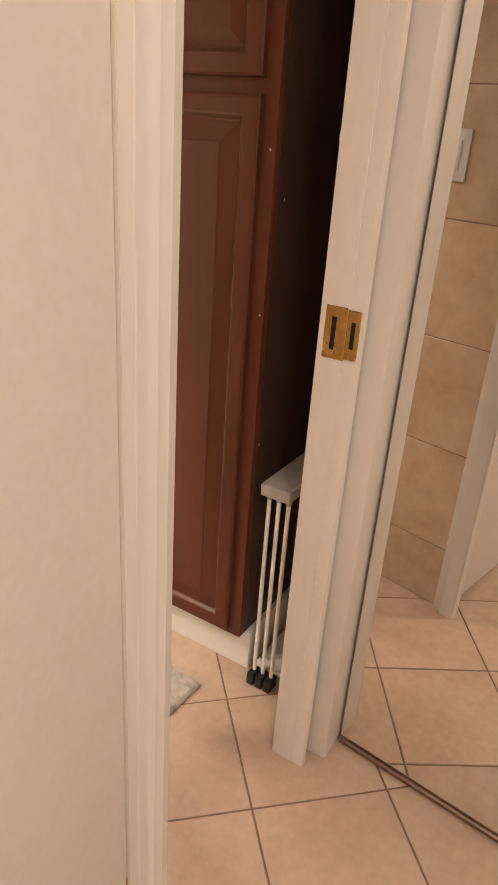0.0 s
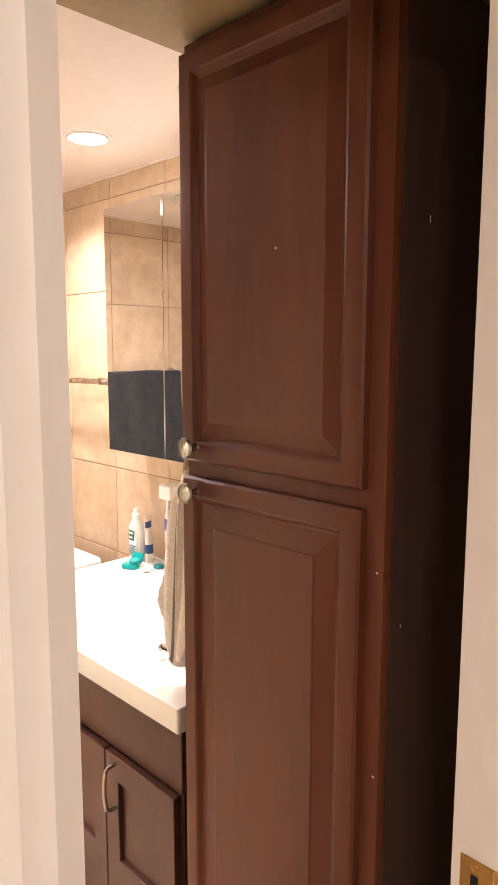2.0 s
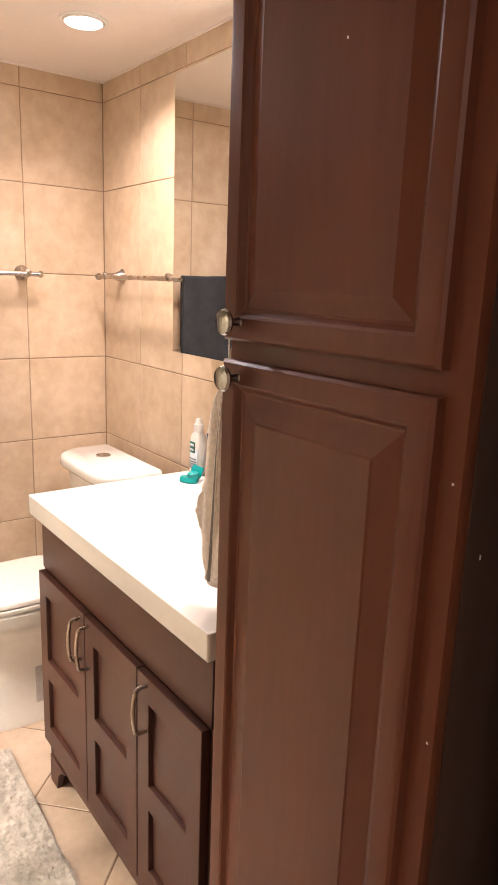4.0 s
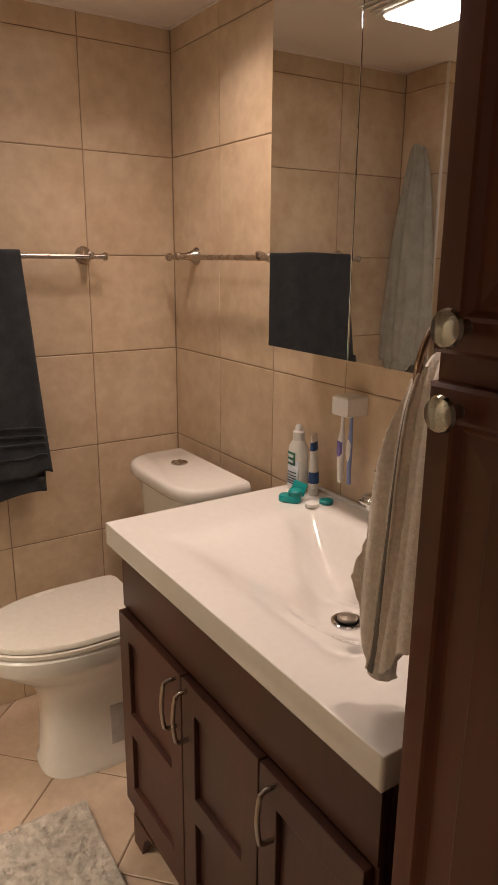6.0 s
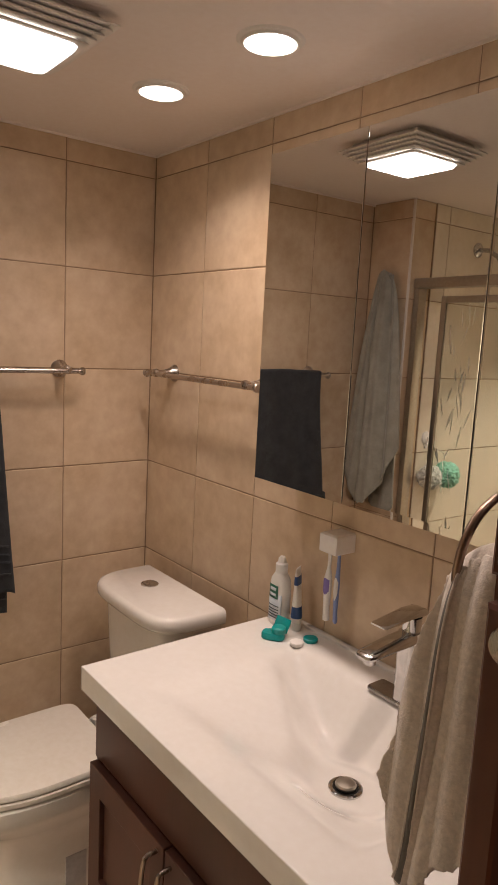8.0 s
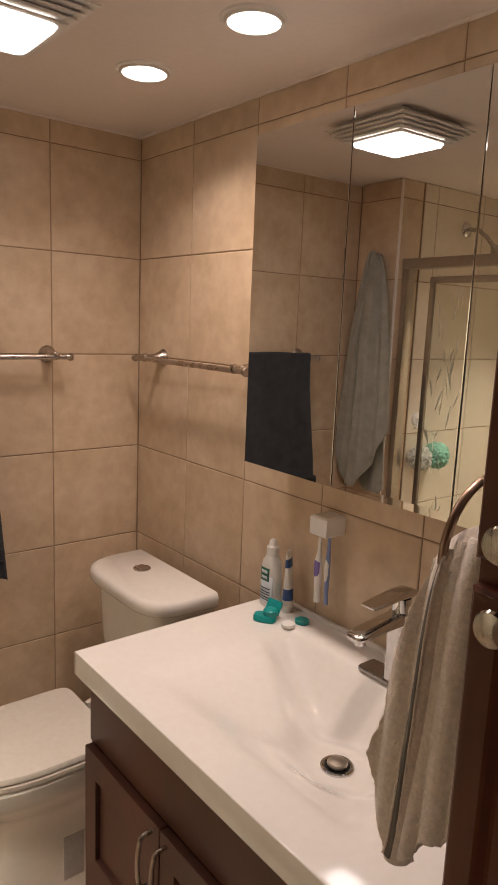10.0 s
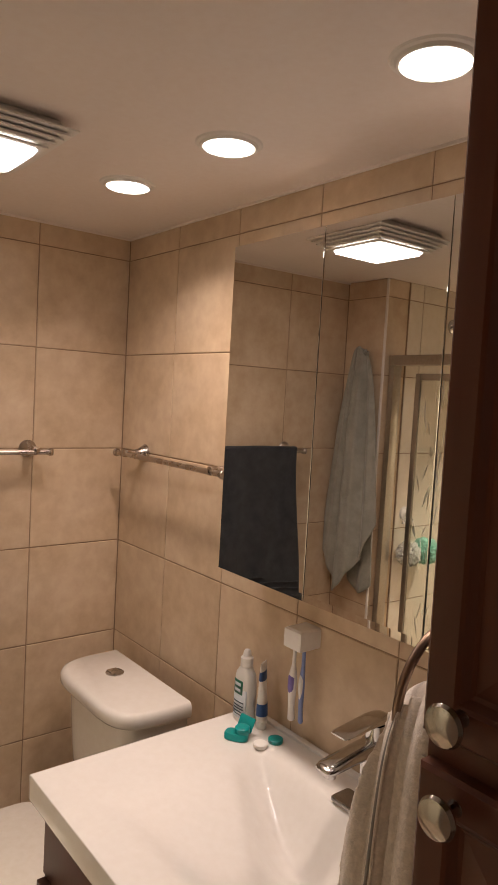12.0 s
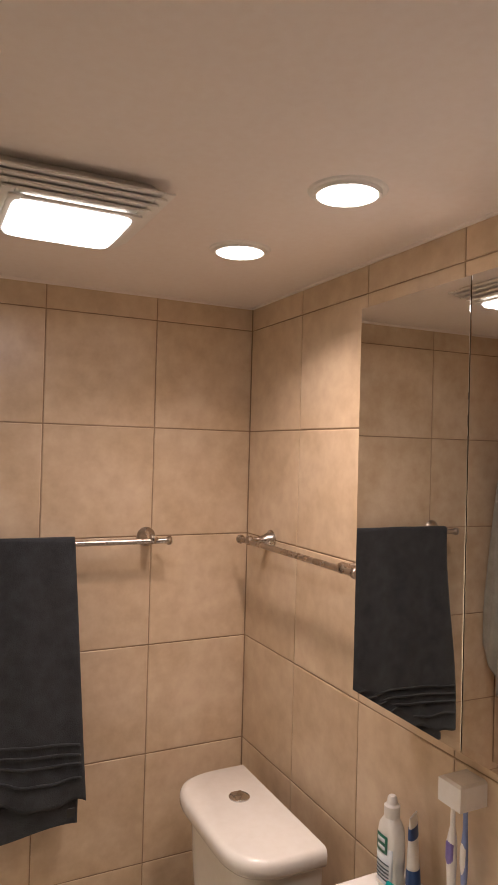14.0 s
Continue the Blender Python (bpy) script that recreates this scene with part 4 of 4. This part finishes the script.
part("body", loft([[Vector((FCX + sx * h, FCY + sy * h, CEIL - z)) for sx, sy in ((-1, -1), (1, -1), (1, 1), (-1, 1))] for z, h in ((0.0005, 0.118), (0.018, 0.130), (0.048, 0.092))], True, 20), WHITE_PLASTIC, fan)
part("lens", loft([ring_pts(FCX, FCY, CEIL - z, a, a, 9, 48) for z, a in ((0.0485, 0.097), (0.053, 0.097), (0.0575, 0.094), (0.0600, 0.087))]), PANEL_LENS, fan, "glowing white lens")
hl = thing("hall_light", "round flush hall ceiling light, switched on", "ceiling light")
part("lens", turned([(0.15, 0), (0.15, -0.02), (0.12, -0.045), (0.0005, -0.052)], 36, "z", (0.90, -0.80, 2.42)), LENS, hl)

# ---- shower ----
SY = 0.548
structure("shower_curb", block(-2.526, -1.15, SY - 0.09, SY + 0.04, 0, 0.12, 0.004), FLOOR_TILE, "tiled curb under shower door", "curb")
shower = thing("shower_door", "sliding glass shower door in aluminium frame", "shower door")
part("header", block(-2.526, -1.15, SY - 0.025, SY + 0.03, 1.832, 1.87, 0.004), ALUMINIUM, shower)
part("side_post", block(-2.526, -2.500, SY - 0.02, SY + 0.025, 0.12, 1.832, 0.003), ALUMINIUM, shower)
part("side_post", block(-1.178, -1.15, SY - 0.02, SY + 0.025, 0.12, 1.832, 0.003), ALUMINIUM, shower)
part("track", block(-2.500, -1.178, SY - 0.025, SY + 0.03, 0.12, 0.15, 0.003), ALUMINIUM, shower)
for x0, x1, y, in ((-2.395, -1.75, SY + 0.012), (-1.78, -1.19, SY - 0.012)):
    pn = part("sliding_panel", join(block(x0, x0 + 0.022, y - 0.008, y + 0.008, 0.16, 1.80, 0.003), block(x1 - 0.022, x1, y - 0.008, y + 0.008, 0.16, 1.80, 0.003),
                                    block(x0 + 0.022, x1 - 0.022, y - 0.008, y + 0.008, 1.775, 1.80, 0.003), block(x0 + 0.022, x1 - 0.022, y - 0.008, y + 0.008, 0.16, 0.185, 0.003)), ALUMINIUM, shower)
    gl = part("pane", block(x0 + 0.022, x1 - 0.022, y - 0.003, y + 0.003, 0.185, 1.775), GLASS, pn)
    gl.visible_shadow = False
    rnd = random.Random(5)
    for side in (0, 1):
        et = bmesh.new()
        cx = x0 + 0.10 + side * (x1 - x0 - 0.2)
        for k in range(46):
            zc = 0.45 + 1.25 * rnd.random()
            sx = cx + rnd.uniform(-0.05, 0.05)
            dx, dz, w = rnd.uniform(-0.03, 0.03), rnd.uniform(0.05, 0.11), rnd.uniform(0.002, 0.005)
            vs = [et.verts.new(q) for q in ((sx, y + 0.0034, zc), (sx + dx * 0.5 + w, y + 0.0034, zc + dz * 0.5), (sx + dx, y + 0.0034, zc + dz), (sx + dx * 0.5 - w, y + 0.0034, zc + dz * 0.5))]
            et.faces.new(vs)
        ee = part("etched_reeds", et, FROST, pn)
        ee.visible_shadow = False
sh = thing("shower_head", "chrome shower head on a bent arm", "shower head")
part("flange", turned([(0.03, 0), (0.03, 0.004), (0.014, 0.012)], 24, "x", (-2.526, 0.20, 2.02)), CHROME, sh)
part("arm", tube([(-2.523, 0.20, 2.02), (-2.47, 0.20, 2.015), (-2.425, 0.20, 1.985), (-2.385, 0.20, 1.94)], 0.009, 12), CHROME, sh)
part("head", moved(turned([(0.010, 0.03), (0.016, 0.015), (0.03, -0.005), (0.036, -0.03), (0.034, -0.034)], 28), pose(-2.375, 0.20, 1.925, 0, -35, 0)), CHROME, sh)
def bath_puff(place, radius, mat, label, seed):
    """A ball of gathered netting: a knot of ruffled loops."""
    t = thing("bath_puff", label, "bath puff", "bath puffs in the shower")
    pb = bmesh.new()
    bmesh.ops.create_icosphere(pb, subdivisions=5, radius=radius)
    for v in pb.verts:
        q = v.co.normalized()
        v.co *= 1 + 0.16 * math.sin(9 * noise.noise(q * 3.1 + Vector((seed, 0, 0)))) + 0.18 * noise.noise(q * 14 + Vector((0, seed, 0)))
        v.co += Vector(place)
    part("net", smooth(pb, 80), mat, t)
    part("cord", tube([(place[0], place[1], place[2] + radius * 0.7), (place[0] - 0.02, place[1] + 0.004, place[2] + 0.09), (-2.505, 0.41, 1.205)], 0.0014, 8), WHITE_PLASTIC, t)


bath_puff((-2.462, 0.350, 1.085), 0.050, GREEN_NET, "pale green mesh bath puff hanging in shower", 1.7)
bath_puff((-2.470, 0.445, 1.080), 0.046, WHITE_NET, "white mesh bath puff hanging in shower", 4.2)
hkp = thing("suction_hook", "white plastic hook on the shower wall", "hook")
part("cup", turned([(0.028, 0), (0.024, 0.008), (0.010, 0.014), (0.008, 0.020)], 20, "x", (-2.526, 0.425, 1.235)), WHITE_PLASTIC, hkp)
for side in (-1, 1):
    part("hook", tube([(-2.508, 0.425, 1.235), (-2.506, 0.425 + side * 0.010, 1.215), (-2.505, 0.425 + side * 0.018, 1.200), (-2.502, 0.425 + side * 0.030, 1.200), (-2.502, 0.425 + side * 0.034, 1.214)], 0.0035, 8), WHITE_PLASTIC, hkp)

switch = thing("light_switch", "white rocker light switch on tiled wall", "light switch")
part("plate", block(-0.690, -0.615, 0.6095, 0.616, 1.215, 1.335, 0.002), WHITE_PLASTIC, switch)
part("rocker", block(-0.670, -0.635, 0.6162, 0.620, 1.240, 1.310, 0.002), WHITE_PLASTIC, switch)

# ---- rug ----
def rug_top(x, y):
    return 0.015 + 0.008 * noise.noise(Vector((x * 9, y * 9, 0))) + 0.007 * noise.noise(Vector((x * 38, y * 52, 2)))


RX0, RX1, RY0, RY1 = -2.21, -0.740, 0.68, 1.164
rug = thing("bath_rug", "shaggy grey bath rug on tiled floor", "rug")
rug.rotation_euler = (0, 0, radians(-1.67))
rb = bmesh.new()
nx, ny = 300, 100
gr = [[rb.verts.new((RX0 + (RX1 - RX0) * i / nx, RY0 + (RY1 - RY0) * j / ny, 0.003 if i in (0, nx) or j in (0, ny) else rug_top(RX0 + (RX1 - RX0) * i / nx, RY0 + (RY1 - RY0) * j / ny))) for i in range(nx + 1)] for j in range(ny + 1)]
for j in range(ny):
    for i in range(nx):
        rb.faces.new((gr[j][i], gr[j][i + 1], gr[j + 1][i + 1], gr[j + 1][i])).smooth = True
part("backing", rb, PILE, rug)
rv, rf = [], []
rr = random.Random(3)
for k in range(70000):
    x, y = rr.uniform(RX0 + 0.004, RX1 - 0.004), rr.uniform(RY0 + 0.004, RY1 - 0.004)
    z = rug_top(x, y) - 0.004
    a, ln = rr.uniform(0, 6.283), rr.uniform(0.004, 0.008)
    fx = noise.noise(Vector((x * 7, y * 7, 5))) * 0.013
    fy = noise.noise(Vector((x * 7, y * 7, 9))) * 0.013
    ca, sa, w = math.cos(a), math.sin(a), 0.0014
    b = len(rv)
    rv += [(x - w * ca, y - w * sa, z), (x + w * ca, y + w * sa, z), (x + fx + 0.004 * sa + w * ca * 0.7, y + fy - 0.004 * ca + w * sa * 0.7, z + ln * 0.8), (x + fx * 1.3 + 0.007 * sa, y + fy * 1.3 - 0.007 * ca, z + ln)]
    rf += [(b, b + 1, b + 2), (b, b + 2, b + 3)]
pm = bpy.data.meshes.new("shag")
pm.from_pydata(rv, [], rf)
pm.materials.append(PILE)
po = new("shag", pm)
po.parent = rug
po["kind"] = "stuff"

# ---- tiles ----
tile_meshes = {}


def tile_mesh(w, h, mat, d=0.007):
    """A slab w x h with eased edges: its face at z = 0."""
    key = (round(w, 4), round(h, 4), mat.name)
    if key not in tile_meshes:
        e = 0.0022
        bm = loft([[Vector((x, y, z)) for x, y in ((k, k), (w - k, k), (w - k, h - k), (k, h - k))] for z, k in ((-d, 0), (-0.0011, 0), (-0.0003, e * 0.5), (0, e))], True, 8)
        bm.faces.ensure_lookup_table()
        tile_meshes[key] = mesh_of(bm, "tile", mat)
    return tile_meshes[key]


def tiles(wall, us, zs, frame_of, mat, gap=0.0032):
    """Tiles between the joints us and zs; frame_of(u, z) gives the pose of a tile's lower corner."""
    for u0, u1 in zip(us, us[1:]):
        for z0, z1 in zip(zs, zs[1:]):
            ob = new("tile", tile_mesh(u1 - u0 - gap, z1 - z0 - gap, mat))
            ob.matrix_basis = frame_of(u0 + gap / 2, z0 + gap / 2)
            ob.parent = wall


ROWS = [0.0, 0.252, 0.560, 0.867, 1.175, 1.483, 1.791, 2.097, CEIL]
face_x = lambda u, z: Matrix.Translation((WEST, u, z)) @ Matrix(((0, 0, 1, 0), (1, 0, 0, 0), (0, 1, 0, 0), (0, 0, 0, 1)))
face_s = lambda x0: (lambda u, z: Matrix.Translation((x0 - u, NORTH, z)) @ Matrix(((-1, 0, 0, 0), (0, 0, -1, 0), (0, 1, 0, 0), (0, 0, 0, 1))))
tiles(wall_west, [0.603, 0.911, 1.219, 1.527, NORTH], ROWS, face_x, WALL_TILE)
cols = [WEST, -2.447, -2.156, -1.852, -1.553, -1.255, -1.036]
tiles(wall_north, [-c for c in cols[::-1]], ROWS, face_s(0), WALL_TILE)


def face_n(y):
    return lambda u, z: Matrix.Translation((u, y, z)) @ Matrix(((1, 0, 0, 0), (0, 0, 1, 0), (0, 1, 0, 0), (0, 0, 0, 1)))


def face_e(x):
    return lambda u, z: Matrix.Translation((x, u, z)) @ Matrix(((0, 0, 1, 0), (1, 0, 0, 0), (0, 1, 0, 0), (0, 0, 0, 1)))


tiles(wall_chase, [WEST, -2.538], ROWS, face_n(0.603), WALL_TILE)
tiles(wall_chase, [0.480, 0.597], ROWS, face_e(-2.530), WALL_TILE)
structure("trim_tile_edge", block(-2.538, -2.5285, 0.596, 0.6045, 0, CEIL, 0.003), PAINT_TRIM, "cream tile edge trim", "trim")
tiles(wall_shower_west, [-0.36, -0.20, 0.09, 0.394, 0.476], ROWS, face_e(-2.526), SHOWER_TILE)
tiles(wall_shower_south, [-2.526, -2.088, -1.78, -1.472, -1.15], ROWS, face_n(-0.360), SHOWER_TILE)
tiles(wall_south, [-1.15, -0.98, -0.68, -0.45], [0.0, 0.2, 0.508, 0.816, 1.124, 1.432, 1.74, 2.048, 2.1], face_n(0.609), WALL_TILE)

# floor: square tiles laid on the diagonal
P = 0.306
for i in range(-14, 15):
    for j in range(-14, 15):
        cx, cy = (i + 0.5) * P, (j + 0.5) * P
        q = Matrix.Translation((-0.414, 0.969, 0)) @ Matrix.Rotation(radians(44), 4, "Z")
        c = q @ Vector((cx, cy, 0))
        if (-2.85 < c.x < -0.3 and 0.35 < c.y < 1.95) or (-0.55 < c.x < 1.2 and -1.1 < c.y < 1.4) or (-2.55 < c.x < -1.1 and -0.4 < c.y < 0.4):
            ob = new("tile", tile_mesh(P - 0.005, P - 0.005, FLOOR_TILE, 0.008))
            ob.matrix_basis = q @ Matrix.Translation((cx - P / 2 + 0.0025, cy - P / 2 + 0.0025, 0))
            ob.parent = floor
